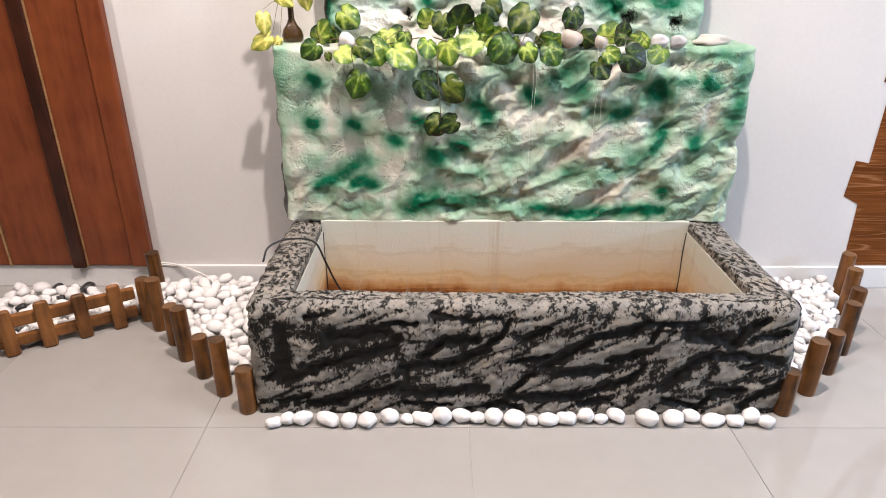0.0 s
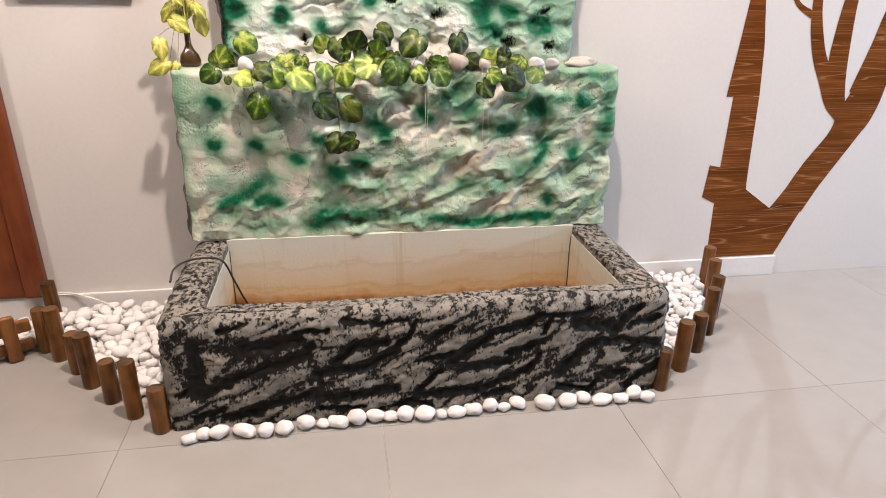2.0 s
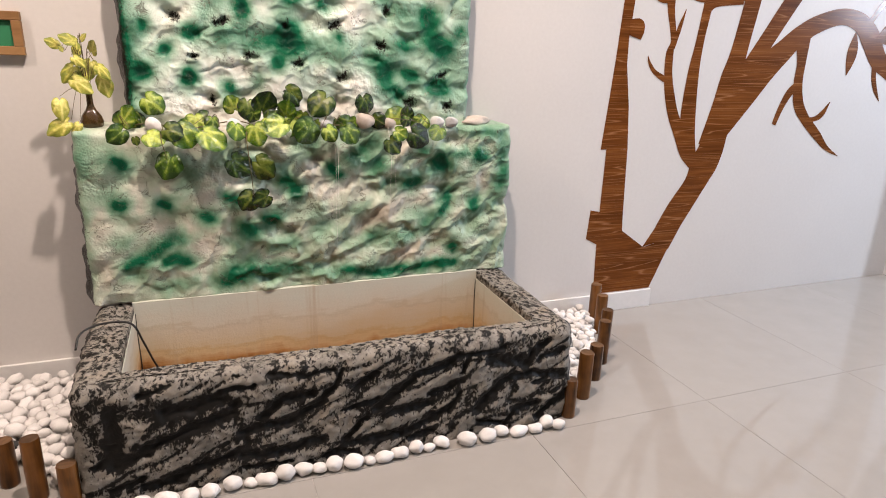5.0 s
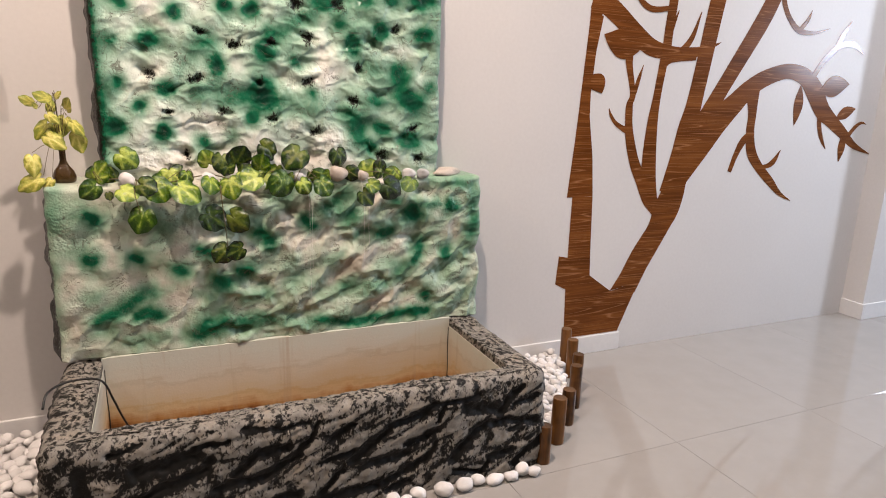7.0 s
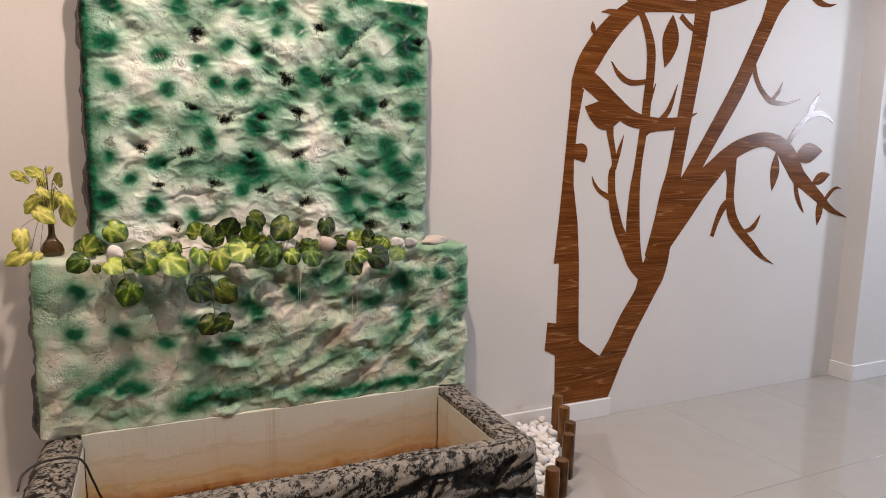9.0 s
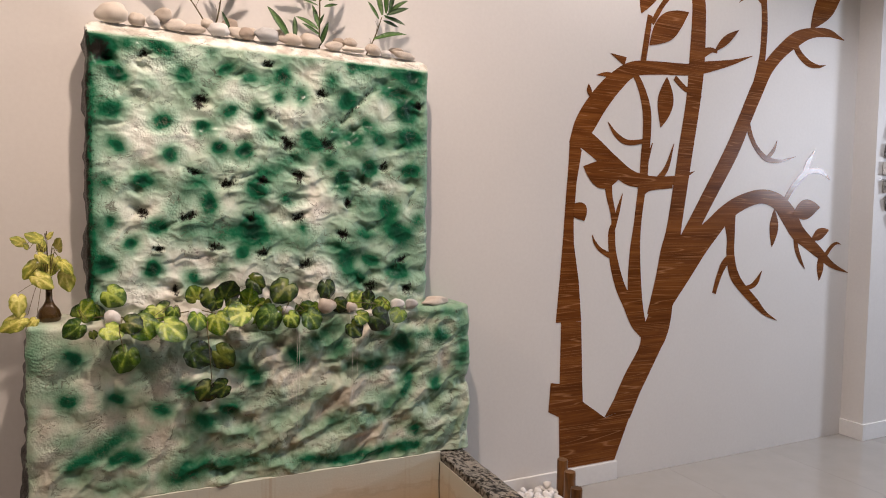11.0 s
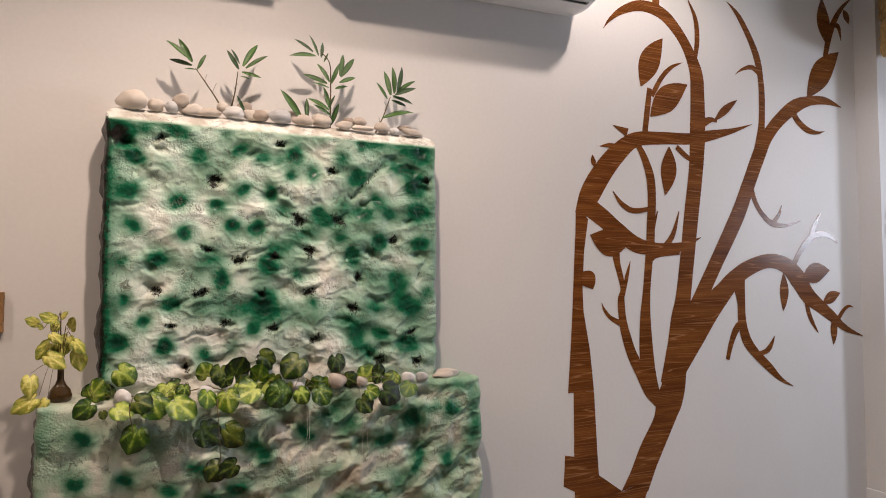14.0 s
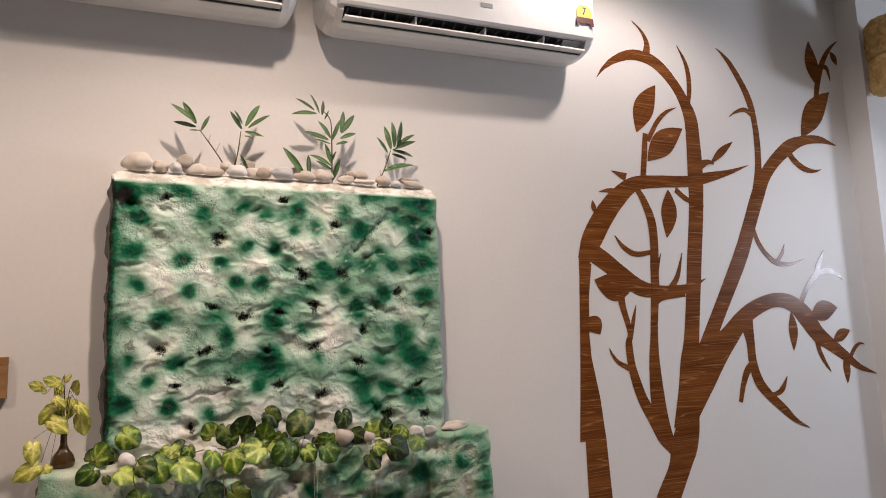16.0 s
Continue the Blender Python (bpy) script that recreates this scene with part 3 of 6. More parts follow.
LOWER_STREAKS_RIGHT = [
    (0.169, 0.654, 0.18, 0.642, 0.016, 0.9), (0.066, 0.744, 0.113, 0.735, 0.022, 0.4), (0.227, 0.686, 0.294, 0.734, 0.031, 0.6), (0.278, 0.677, 0.304, 0.668, 0.027, 0.7), (0.227, 0.758, 0.26, 0.742, 0.027, 0.35), (0.392, 0.615, 0.419, 0.605, 0.023, 0.85),
    (0.33, 0.608, 0.374, 0.62, 0.016, 0.55), (0.443, 0.707, 0.452, 0.704, 0.016, 0.7), (0.504, 0.669, 0.512, 0.659, 0.03, 1), (0.628, 0.688, 0.638, 0.684, 0.025, 1), (0.525, 0.689, 0.59, 0.697, 0.017, 0.7), (0.507, 0.504, 0.536, 0.557, 0.025, 0.9),
    (0.461, 0.479, 0.488, 0.492, 0.025, 0.7), (0.62, 0.536, 0.615, 0.518, 0.021, 0.95), (0.551, 0.39, 0.555, 0.384, 0.017, 0.9),
]
LOWER_STREAKS_END = [
    (0.289, 0.434, 0.406, 0.445, 0.023, 0.6), (0.406, 0.445, 0.48, 0.469, 0.021, 0.45), (0.71, 0.739, 0.713, 0.597, 0.028, 0.65), (0.576, 0.765, 0.681, 0.748, 0.021, 0.55), (0.713, 0.597, 0.685, 0.449, 0.028, 0.3), (0.642, 0.355, 0.691, 0.381, 0.032, 0.4),
    (0.588, 0.582, 0.552, 0.548, 0.027, 0.3), (0.124, 0.461, 0.192, 0.466, 0.031, 0.35), (0.193, 0.527, 0.244, 0.525, 0.024, 0.3), (0.059, 0.516, 0.126, 0.53, 0.027, 0.3), (0.161, 0.727, 0.194, 0.743, 0.02, 0.3), (0.644, 0.47, 0.695, 0.332, 0.032, 0.25),
]
CREVICES_RIGHT = [
    (0.093, 0.142, 0.176, 0.158, 0.0078), (0.12, 0.202, 0.175, 0.229, 0.0094), (0.177, 0.134, 0.273, 0.206, 0.0141), (0.273, 0.206, 0.399, 0.243, 0.0109), (0.399, 0.243, 0.522, 0.25, 0.0078), (0.205, 0.115, 0.32, 0.121, 0.0125),
    (0.319, 0.146, 0.405, 0.171, 0.0094), (0.367, 0.084, 0.407, 0.138, 0.0078), (0.403, 0.196, 0.421, 0.234, 0.0063), (0.488, 0.221, 0.595, 0.197, 0.0172), (0.594, 0.205, 0.647, 0.257, 0.0109), (0.449, 0.085, 0.525, 0.153, 0.0156),
    (0.525, 0.153, 0.615, 0.162, 0.0125), (0.615, 0.162, 0.709, 0.146, 0.0094), (0.632, 0.202, 0.706, 0.221, 0.0078), (0.532, 0.008, 0.566, 0.057, 0.0094), (0.566, 0.057, 0.627, 0.068, 0.0109), (0.619, 0.129, 0.663, 0.142, 0.0063),
    (0.632, 0.024, 0.719, 0.086, 0.0094),
]
CREVICES_MID = [
    (0.093, 0.043, 0.236, 0.046, 0.0125), (0.236, 0.046, 0.33, 0.079, 0.0125), (0.33, 0.079, 0.366, 0.092, 0.0078), (0.064, 0.029, 0.121, 0.006, 0.0109), (0.149, 0.12, 0.093, 0.06, 0.0094), (0.266, 0.026, 0.325, 0.037, 0.0078),
    (0.46, 0.041, 0.524, 0.017, 0.0078), (-0.312, 0.208, -0.197, 0.221, 0.0185), (-0.357, 0.135, -0.266, 0.158, 0.0109), (-0.266, 0.158, -0.174, 0.181, 0.0125), (-0.174, 0.181, -0.159, 0.21, 0.0125), (-0.151, 0.132, -0.044, 0.138, 0.0109),
    (-0.044, 0.138, 0.038, 0.178, 0.0125), (0.038, 0.178, 0.093, 0.251, 0.0078), (-0.155, 0.068, -0.074, 0.06, 0.0125), (-0.074, 0.06, 0.037, 0.074, 0.0109), (-0.11, 0.16, -0.055, 0.201, 0.0109), (-0.055, 0.201, 0.012, 0.204, 0.0125),
    (-0.316, 0.036, -0.235, 0.068, 0.0125),
]
CREVICES_LEFT = [
    (-0.235, 0.068, -0.154, 0.084, 0.0094), (-0.157, 0.035, -0.048, 0.024, 0.0078), (0.036, 0.024, 0.093, 0.018, 0.0141), (-0.42, 0.232, -0.425, 0.095, 0.025), (-0.425, 0.095, -0.359, 0.12, 0.0187), (-0.37, 0.025, -0.316, 0.036, 0.0187),
    (-0.462, 0.099, -0.428, 0.127, 0.0125), (-0.433, 0.032, -0.366, 0.057, 0.0156), (-0.014, 0.251, 0.066, 0.26, 0.0094), (-0.092, 0.265, -0.04, 0.261, 0.0094), (-0.151, 0.14, -0.141, 0.083, 0.0078), (-0.368, 0.257, -0.293, 0.273, 0.0078),
    (-0.195, 0.243, -0.118, 0.244, 0.0094),
]


def slab(name, x0, x1, z0, z1, yf, step, relief, colours, mat, parent, label, top=0.02, corner=0.03, round_edge=0.018, flare=0.021):
    """A rough plaster slab against the wall: a displaced front, rounded rim, and sides back to the wall."""
    nx, nz = int((x1 - x0) / step) + 1, int((z1 - z0) / step) + 1
    X, Z = np.meshgrid(np.linspace(x0, x1, nx), np.linspace(z0, z1, nz))
    cx, cz = np.clip(X, x0 + corner, x1 - corner), np.minimum(Z, z1 - corner)
    ox, oz = X - cx, Z - cz
    far = np.maximum(np.hypot(ox, oz), 1e-6)
    square = np.maximum(np.abs(ox), np.abs(oz))
    X, Z = cx + ox * square / far, cz + oz * square / far
    side = np.minimum(X - x0, x1 - X)
    ragged = np.exp(-np.maximum(side, 0) / 0.03)
    X = X + ragged * 0.006 * layers(Z / 0.08, X * 0 + 3.3, 2, 5) * np.sign(X - (x0 + x1) / 2)
    d = np.maximum(np.minimum(side, np.where(far > 1e-5, corner - square, 9)), 0)
    edge = np.where(d < round_edge, round_edge - np.sqrt(np.maximum(round_edge ** 2 - (round_edge - d) ** 2, 0)), 0)
    dt = np.clip((Z - (z1 - top)) / top, 0, 1)
    edge = np.maximum(edge, dt ** 1.3 * top * 0.9)
    out = relief(X, Z)
    Y = yf + edge - out * (1 - 0.6 * dt)
    verts = np.column_stack([X.ravel(), Y.ravel(), Z.ravel()])
    rgb = colours(X, Z, out, dt)
    rgb = np.column_stack([c.ravel() for c in rgb])
    idx = np.arange(nx * nz).reshape(nz, nx)
    quads = np.stack([idx[:-1, :-1], idx[:-1, 1:], idx[1:, 1:], idx[1:, :-1]], -1).reshape(-1, 4).tolist()
    rim = np.concatenate([idx[:, 0][::1], idx[-1, 1:], idx[::-1, -1][1:], idx[0, ::-1][1:-1]])
    base, steps, prev = verts[rim], 7, rim
    all_v, all_c = [verts], [rgb]
    count = len(verts)
    for k in range(1, steps + 1):
        f = k / steps
        ring = base.copy()
        ring[:, 1] = base[:, 1] * (1 - f) - 0.0005 * f
        wob = 0.004 * layers(base[:, 2] / 0.06 + base[:, 0] / 0.06, ring[:, 1] / 0.06, 2, 9) * (0 if k == steps else 1)
        ring[:, 0] += wob
        flank = np.clip((z1 - 0.03 - base[:, 2]) / 0.03, 0, 1) * np.sin(min(1.0, f * 1.6) * math.pi / 2)
        jag = 1 + 0.9 * layers(base[:, 2] / 0.09, base[:, 2] * 0 + 1.7, 3, 23)
        ring[:, 0] += np.where(np.abs(base[:, 0] - x0) < 0.02, -flare * flank * jag, 0) + np.where(np.abs(base[:, 0] - x1) < 0.02, 0.005 * flank * jag, 0)
        cur = np.arange(count, count + len(rim))
        count += len(rim)
        n = len(rim)
        quads += [(int(prev[i]), int(cur[i]), int(cur[(i + 1) % n]), int(prev[(i + 1) % n])) for i in range(n)]
        all_v.append(ring)
        # Flank colour: left green and black, right black over its half nearest the wall.
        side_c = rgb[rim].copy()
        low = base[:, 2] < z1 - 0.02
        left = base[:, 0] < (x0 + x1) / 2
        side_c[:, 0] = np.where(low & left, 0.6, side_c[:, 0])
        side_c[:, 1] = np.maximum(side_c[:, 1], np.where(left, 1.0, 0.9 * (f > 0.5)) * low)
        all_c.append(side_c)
        prev = cur
    me = mesh_of(name, np.vstack(all_v), quads, mat)
    bm = bmesh.new()
    bm.from_mesh(me)
    bmesh.ops.recalc_face_normals(bm, faces=bm.faces)
    bm.to_mesh(me)
    bm.free()
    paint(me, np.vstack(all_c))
    return put(name, me, parent, label)


def ridges(u, v, seed, power=1.6):
    """Sharp crests between rounded hollows, 0 to about 1."""
    n = np.abs(layers(u + 0.25 * layers(u * 1.7, v * 1.7, 2, seed + 1), v, 2, seed, 0.45))
    return np.clip(1 - n * 1.5, 0, 1) ** power


def dents(X, Z, rows, deep):
    """Hand-pressed scoops: a hollow with a sharp upper lip and a raised rim below it."""
    total = np.zeros_like(X)
    for k, (x, z, r) in enumerate(rows):
        turn = 0.5 * math.sin(k * 2.4)
        u, v = (X - x) * math.cos(turn) + (Z - z) * math.sin(turn), (Z - z) * math.cos(turn) - (X - x) * math.sin(turn)
        u, v = u / (r * 1.25), v / (r * 0.85)
        hollow = np.exp(-(u * u + v * v)) * (1 / (1 + np.exp(-(0.5 - v) * 9)))
        rim = np.exp(-(u * u + (v + 1.2) ** 2 * 2.0)) * 0.45
        total += deep * (rim - hollow)
    return total


rng = random.Random(77)
UPPER_DENTS = [(rng.uniform(-0.34, 0.60), rng.uniform(0.80, 1.50), rng.uniform(0.016, 0.036)) for _ in range(34)]
LOWER_DENTS = [(rng.uniform(-0.10, 0.72), rng.uniform(0.33, 0.75), rng.uniform(0.020, 0.045)) for _ in range(30)]
LOWER_PADS = [(-0.43, 0.70, 0.075), (-0.36, 0.58, 0.065), (-0.25, 0.59, 0.055), (-0.17, 0.60, 0.060), (-0.44, 0.47, 0.070), (-0.28, 0.69, 0.060), (-0.33, 0.37, 0.05)]


def crumple(X, Z, seed, size):
    """Sharp little folds, as in plaster worked with a wet hand."""
    wx, wz = X + 0.3 * size * layers(X / size, Z / size, 2, seed + 7), Z + 0.3 * size * layers(X / size, Z / size, 2, seed + 9)
    return ridges(wx / size, wz / (size * 0.7), seed, 2.2)


def spray(X, Z, rows, soft=1.0):
    """Airbrushed spots (x, z, radius, strength), each laid over the others."""
    bare = np.ones_like(X)
    for k, (x, z, r, strong) in enumerate(rows):
        turn, long = k * 2.4, 1 + 0.18 * math.sin(k * 1.7)
        u, v = (X - x) * math.cos(turn) + (Z - z) * math.sin(turn), (Z - z) * math.cos(turn) - (X - x) * math.sin(turn)
        bare *= 1 - np.clip(strong * np.exp(-((u / long) ** 2 + (v * long) ** 2) / (r * soft) ** 2), 0, 0.98)
    return 1 - bare


def upper_relief(X, Z):
    lumps = layers(X / 0.17, Z / 0.13, 2, 2) * 0.009 + layers(X / 0.075, Z / 0.06, 2, 33) * 0.0055
    wx, wz = X + 0.009 * layers(X / 0.04, Z / 0.04, 3, 91), Z + 0.009 * layers(X / 0.04, Z / 0.04, 3, 95)
    press = dents(wx, wz, UPPER_DENTS, 0.0125) + dents(wx, wz, UPPER_HOLES, 0.015)
    pits = spray(wx, wz, ALL_UPPER, 0.8) * 0.004
    cut = streaks(wx, wz, UPPER_CRACKS, 1.1) * 0.009
    fold = crumple(X, Z, 130, 0.10) * 0.0034 + crumple(X, Z, 150, 0.035) * 0.0022 * np.clip(0.5 + layers(X / 0.15, Z / 0.15, 2, 160), 0, 1)
    fine = layers(X / 0.024 + 0.4 * Z / 0.024, Z / 0.022 - 0.3 * X / 0.022, 2, 4, 0.6) * 0.0009
    return lumps + press + fine + fold - pits - cut - 0.003


ALL_UPPER = UPPER_SPOTS + UPPER_SPOTS_MID + UPPER_SPOTS_LOW


def upper_colours(X, Z, out, dt):
    wob, wob2 = layers(X / 0.05, Z / 0.05, 3, 12) * 0.007, layers(X / 0.05 + 7, Z / 0.05, 3, 17) * 0.007
    core = spray(X + wob, Z + wob2, ALL_UPPER, 1.22)
    halo = spray(X + 2 * wob, Z + 2 * wob2, ALL_UPPER, 2.2) * 0.24
    mist = streaks(X + 1.5 * wob, Z + 1.5 * wob2, UPPER_STREAKS, 2.1)
    rim = np.exp(-(X + 0.368) / 0.036) * 1.1 + np.exp(-(0.614 - X) / 0.05) * 0.3
    haze = np.clip(layers(X / 0.15 + 5, Z / 0.12, 2, 21) * 0.42 + 0.02 + 0.62 * np.clip(X - 0.18, 0, 0.6), 0, 0.36)
    g = 1 - (1 - np.clip(core * 1.02, 0, 0.93)) * (1 - halo) * (1 - np.clip(mist, 0, 1) * 0.9) * (1 - np.clip(rim, 0, 1)) * (1 - haze)
    g = np.clip(g, 0, 1) * (1 - np.clip(dt * 4, 0, 1))
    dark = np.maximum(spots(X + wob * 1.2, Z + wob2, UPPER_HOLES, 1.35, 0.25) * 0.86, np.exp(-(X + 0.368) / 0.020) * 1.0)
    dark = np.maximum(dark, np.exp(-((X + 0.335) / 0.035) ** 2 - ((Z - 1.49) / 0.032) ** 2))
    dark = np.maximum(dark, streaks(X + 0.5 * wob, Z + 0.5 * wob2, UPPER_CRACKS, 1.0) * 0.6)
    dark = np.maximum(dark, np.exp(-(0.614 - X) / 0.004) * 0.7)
    # Patchy plaster brown, plus the hollows' shade put in by depth and around holes.
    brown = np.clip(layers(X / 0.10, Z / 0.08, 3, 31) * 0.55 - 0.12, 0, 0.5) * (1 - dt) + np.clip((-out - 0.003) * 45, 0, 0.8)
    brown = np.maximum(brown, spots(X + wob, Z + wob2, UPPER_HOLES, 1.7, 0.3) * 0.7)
    return g, dark * (1 - dt), np.clip(np.clip(brown, 0, 1) * (1 - 0.75 * dt) + np.clip(0.34 + layers(X / 0.05, Z / 0.03, 3, 171) * 1.2, 0, 0.85) * (dt > 0.05), 0, 1)


def lower_relief(X, Z):
    a = 0.60
    wx, wz = X + 0.014 * layers(X / 0.06, Z / 0.06, 3, 91), Z + 0.014 * layers(X / 0.06, Z / 0.06, 3, 95)
    u, v = wx * math.cos(a) + wz * math.sin(a), -wx * math.sin(a) + wz * math.cos(a)
    facets = (0.55 - np.abs(gradient_noise(u / 0.14, v / 0.07, 40))) * 0.022 + (0.5 - np.abs(gradient_noise(u / 0.075 + 3, v / 0.04, 44))) * 0.0075 + layers(u / 0.17, v / 0.10, 2, 47) * 0.007
    press = dents(wx, wz, LOWER_DENTS, 0.0125)
    fold = crumple(u, v, 180, 0.08) * 0.0036 * np.clip(0.5 + layers(X / 0.2, Z / 0.2, 2, 190), 0, 1)
    fine = layers(X / 0.024 + 0.4 * Z / 0.024, Z / 0.022 - 0.3 * X / 0.022, 2, 4, 0.6) * 0.0009
    pads = np.zeros_like(X)
    for x, z, r in LOWER_PADS:
        d = np.hypot(X - x, (Z - z) * 1.15) + 0.012 * layers(X / 0.06, Z / 0.06, 2, 200)
        pads = np.maximum(pads, 0.0065 * np.clip(1 - (d / r) ** 4, 0, 1))
    rough = np.clip((X + 0.30) / 0.30, 0.0, 1)
    rough = rough * rough * (3 - 2 * rough)
    low = np.clip((0.47 - Z) / 0.08, 0, 1) * (1 - rough) * 0.6
    return (facets + press + fold - 0.007) * np.maximum(rough, low + 0.12) + fine + pads * (1 - rough)


def lower_colours(X, Z, out, dt):
    wob, wob2 = layers(X / 0.06, Z / 0.06, 3, 15) * 0.009, layers(X / 0.06 + 7, Z / 0.06, 3, 19) * 0.009
    rows = LOWER_STREAKS + LOWER_STREAKS_MID + LOWER_STREAKS_RIGHT + LOWER_STREAKS_END
    core = streaks(X + wob, Z + wob2, rows, 1.2)
    halo = streaks(X + 2 * wob, Z + 2 * wob2, rows, 2.3) * 0.30
    a = 0.5
    u, v = X * math.cos(a) + Z * math.sin(a), -X * math.sin(a) + Z * math.cos(a)
    haze = np.clip(layers(u / 0.16 + 2, v / 0.08, 2, 52) * 0.36 + 0.09 + 0.08 * np.exp(-(X + 0.5) / 0.12), 0, 0.30)
    edge = np.exp(-np.minimum(X + 0.507, 0.745 - X) / 0.03) * 0.14
    g = 1 - (1 - core * 0.78) * (1 - halo) * (1 - haze) * (1 - edge)
    # Brown patches, deepened where the relief sinks so hollows carry painted shade.
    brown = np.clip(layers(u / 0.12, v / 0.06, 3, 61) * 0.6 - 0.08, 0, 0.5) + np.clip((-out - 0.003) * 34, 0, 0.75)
    # Ragged black line down the left edge, a thin one down the right.
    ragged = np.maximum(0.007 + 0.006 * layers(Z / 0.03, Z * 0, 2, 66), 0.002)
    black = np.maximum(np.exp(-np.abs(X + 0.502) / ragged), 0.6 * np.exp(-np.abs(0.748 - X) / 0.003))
    return np.clip(g, 0, 1), black * 0.9, np.clip(brown, 0, 1)


fountain = thing("wall_fountain", "green and white painted rock-effect wall fountain above an empty grey-black basin", "fountain")
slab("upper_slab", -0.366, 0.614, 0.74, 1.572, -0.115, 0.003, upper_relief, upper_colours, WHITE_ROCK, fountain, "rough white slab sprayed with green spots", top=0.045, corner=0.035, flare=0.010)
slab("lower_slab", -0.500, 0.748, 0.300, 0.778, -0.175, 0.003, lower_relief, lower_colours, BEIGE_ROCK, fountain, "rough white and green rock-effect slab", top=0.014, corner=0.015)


def basin_shell(parent):
    """The basin's rocky wall: a profile carried round its three free sides."""
    outer = [(-0.496, -0.165), (-0.496, -0.645), (0.737, -0.645), (0.737, -0.165)]
    inner = [(-0.402, -0.165), (-0.402, -0.592), (0.640, -0.592), (0.640, -0.165)]
    legs = [105, 285, 105]
    O, I, N, S, run = [], [], [], [], 0.0
    normals = [(-1, 0), (0, -1), (1, 0)]
    for k in range(3):
        a, b, c, d = (np.array(q) for q in (outer[k], outer[k + 1], inner[k], inner[k + 1]))
        length = np.linalg.norm(b - a)
        for i in range(legs[k] + (k == 2)):
            f = i / legs[k]
            O.append(a + (b - a) * f)
            I.append(c + (d - c) * f)
            n = np.array(normals[k], float)
            for other, near in ((k - 1, f), (k + 1, 1 - f)):
                dist = near * length
                if 0 <= other < 3 and dist < 0.03:
                    n = n + np.array(normals[other]) * (1 - dist / 0.03)
            N.append(n / np.linalg.norm(n))
            S.append(run + length * f)
        run += length
    O, I, N, S = np.array(O), np.array(I), np.array(N), np.array(S)
    for k, c in ((0, outer[1]), (1, outer[2])):
        c = np.array(c)
        dist = np.linalg.norm(O - c, axis=1)
        pull = np.clip(1 - dist / 0.03, 0, 1)[:, None] ** 2
        O = O - N * pull * 0.012
    H, R = 0.295, 0.025
    prof = [(0.0, z) for z in np.linspace(0, H - R, 56)]
    prof += [(R - R * math.cos(a), H - R + R * math.sin(a)) for a in np.linspace(0.15, math.pi / 2, 8)]
    reach = np.linalg.norm(I - O, axis=1)
    rimsteps = np.linspace(0.12, 1.0, 14)
    nv = len(prof) + len(rimsteps) + 3
    P, up, V = np.zeros((len(S), nv, 3)), np.zeros((nv,)), np.zeros((len(S), nv))
    way = (I - O) / reach[:, None]
    for j in range(nv):
        if j < len(prof):
            off, z = prof[j]
            xy, up[j] = O - N * off, max(0, (z - (H - R)) / R) ** 0.7
            V[:, j] = z
        elif j < len(prof) + len(rimsteps):
            f = rimsteps[j - len(prof)]
            start = R / reach
            xy, z, up[j] = O + way * (reach * (start + (1 - start) * f))[:, None], H, 1.0
            V[:, j] = H + reach * f
        else:
            xy, z, up[j] = I, H - 0.008 * (j - nv + 4), 0.2
            V[:, j] = H + reach + 0.008 * (j - nv + 4)
        P[:, j, :2], P[:, j, 2] = xy, z
    U = np.repeat(S[:, None], nv, 1)
    a = 0.38
    u, v = U * math.cos(a) + V * math.sin(a), -U * math.sin(a) + V * math.cos(a)
    wu, wv = u + 0.016 * layers(u / 0.12, v / 0.08, 2, 71), v + 0.007 * layers(u / 0.1, v / 0.06, 2, 77)
    n1 = gradient_noise(wu / 0.135, wv / 0.050, 81)
    n2 = gradient_noise(wu / 0.12 + 4.7, wv / 0.045 + 1.3, 88)
    crev = np.maximum(np.exp(-(n1 / 0.22) ** 2), 0.5 * np.exp(-(n2 / 0.13) ** 2))
    along = U - 0.48 - 0.496
    front = np.clip((along + 0.52) / 0.03, 0, 1) * np.clip((0.76 - along) / 0.03, 0, 1)
    ax, az = along + 0.010 * layers(U / 0.05, V / 0.04, 3, 205), V + 0.008 * layers(U / 0.05, V / 0.04, 3, 209)
    rows = [(*q, 1.0) for q in CREVICES_RIGHT + CREVICES_MID] + [(*q[:4], q[4] * 0.62, 0.85) for q in CREVICES_LEFT]
    crev = crev * (1 - 0.62 * front) + front * np.maximum(streaks(ax, az, rows, 1.15) - 0.38 * crev, 0)
    blot = np.clip(layers(U / 0.09, V / 0.05, 3, 120) * 1.1 - 0.1, 0, 1)
    broad = layers(U / 0.25, V / 0.2, 2, 93)
    fine = layers(U / 0.02, V / 0.014, 3, 97)
    brush = layers(wu / 0.030, wv / 0.007, 3, 111, 0.7)
    rim = np.clip((V - 0.26) / 0.03, 0, 1)
    disp = (-0.011 * crev * (1 - 0.75 * rim) + 0.006 * broad + 0.0034 * fine + 0.008 * (1 - rim))
    disp[:, -3:] = 0
    side = (1 - up)[None, :] * disp
    P[:, :, 0] += N[:, None, 0] * side
    P[:, :, 1] += N[:, None, 1] * side
    P[:, :, 2] += up[None, :] * disp
    P[:, :, 2] = np.maximum(P[:, :, 2], 0.0)
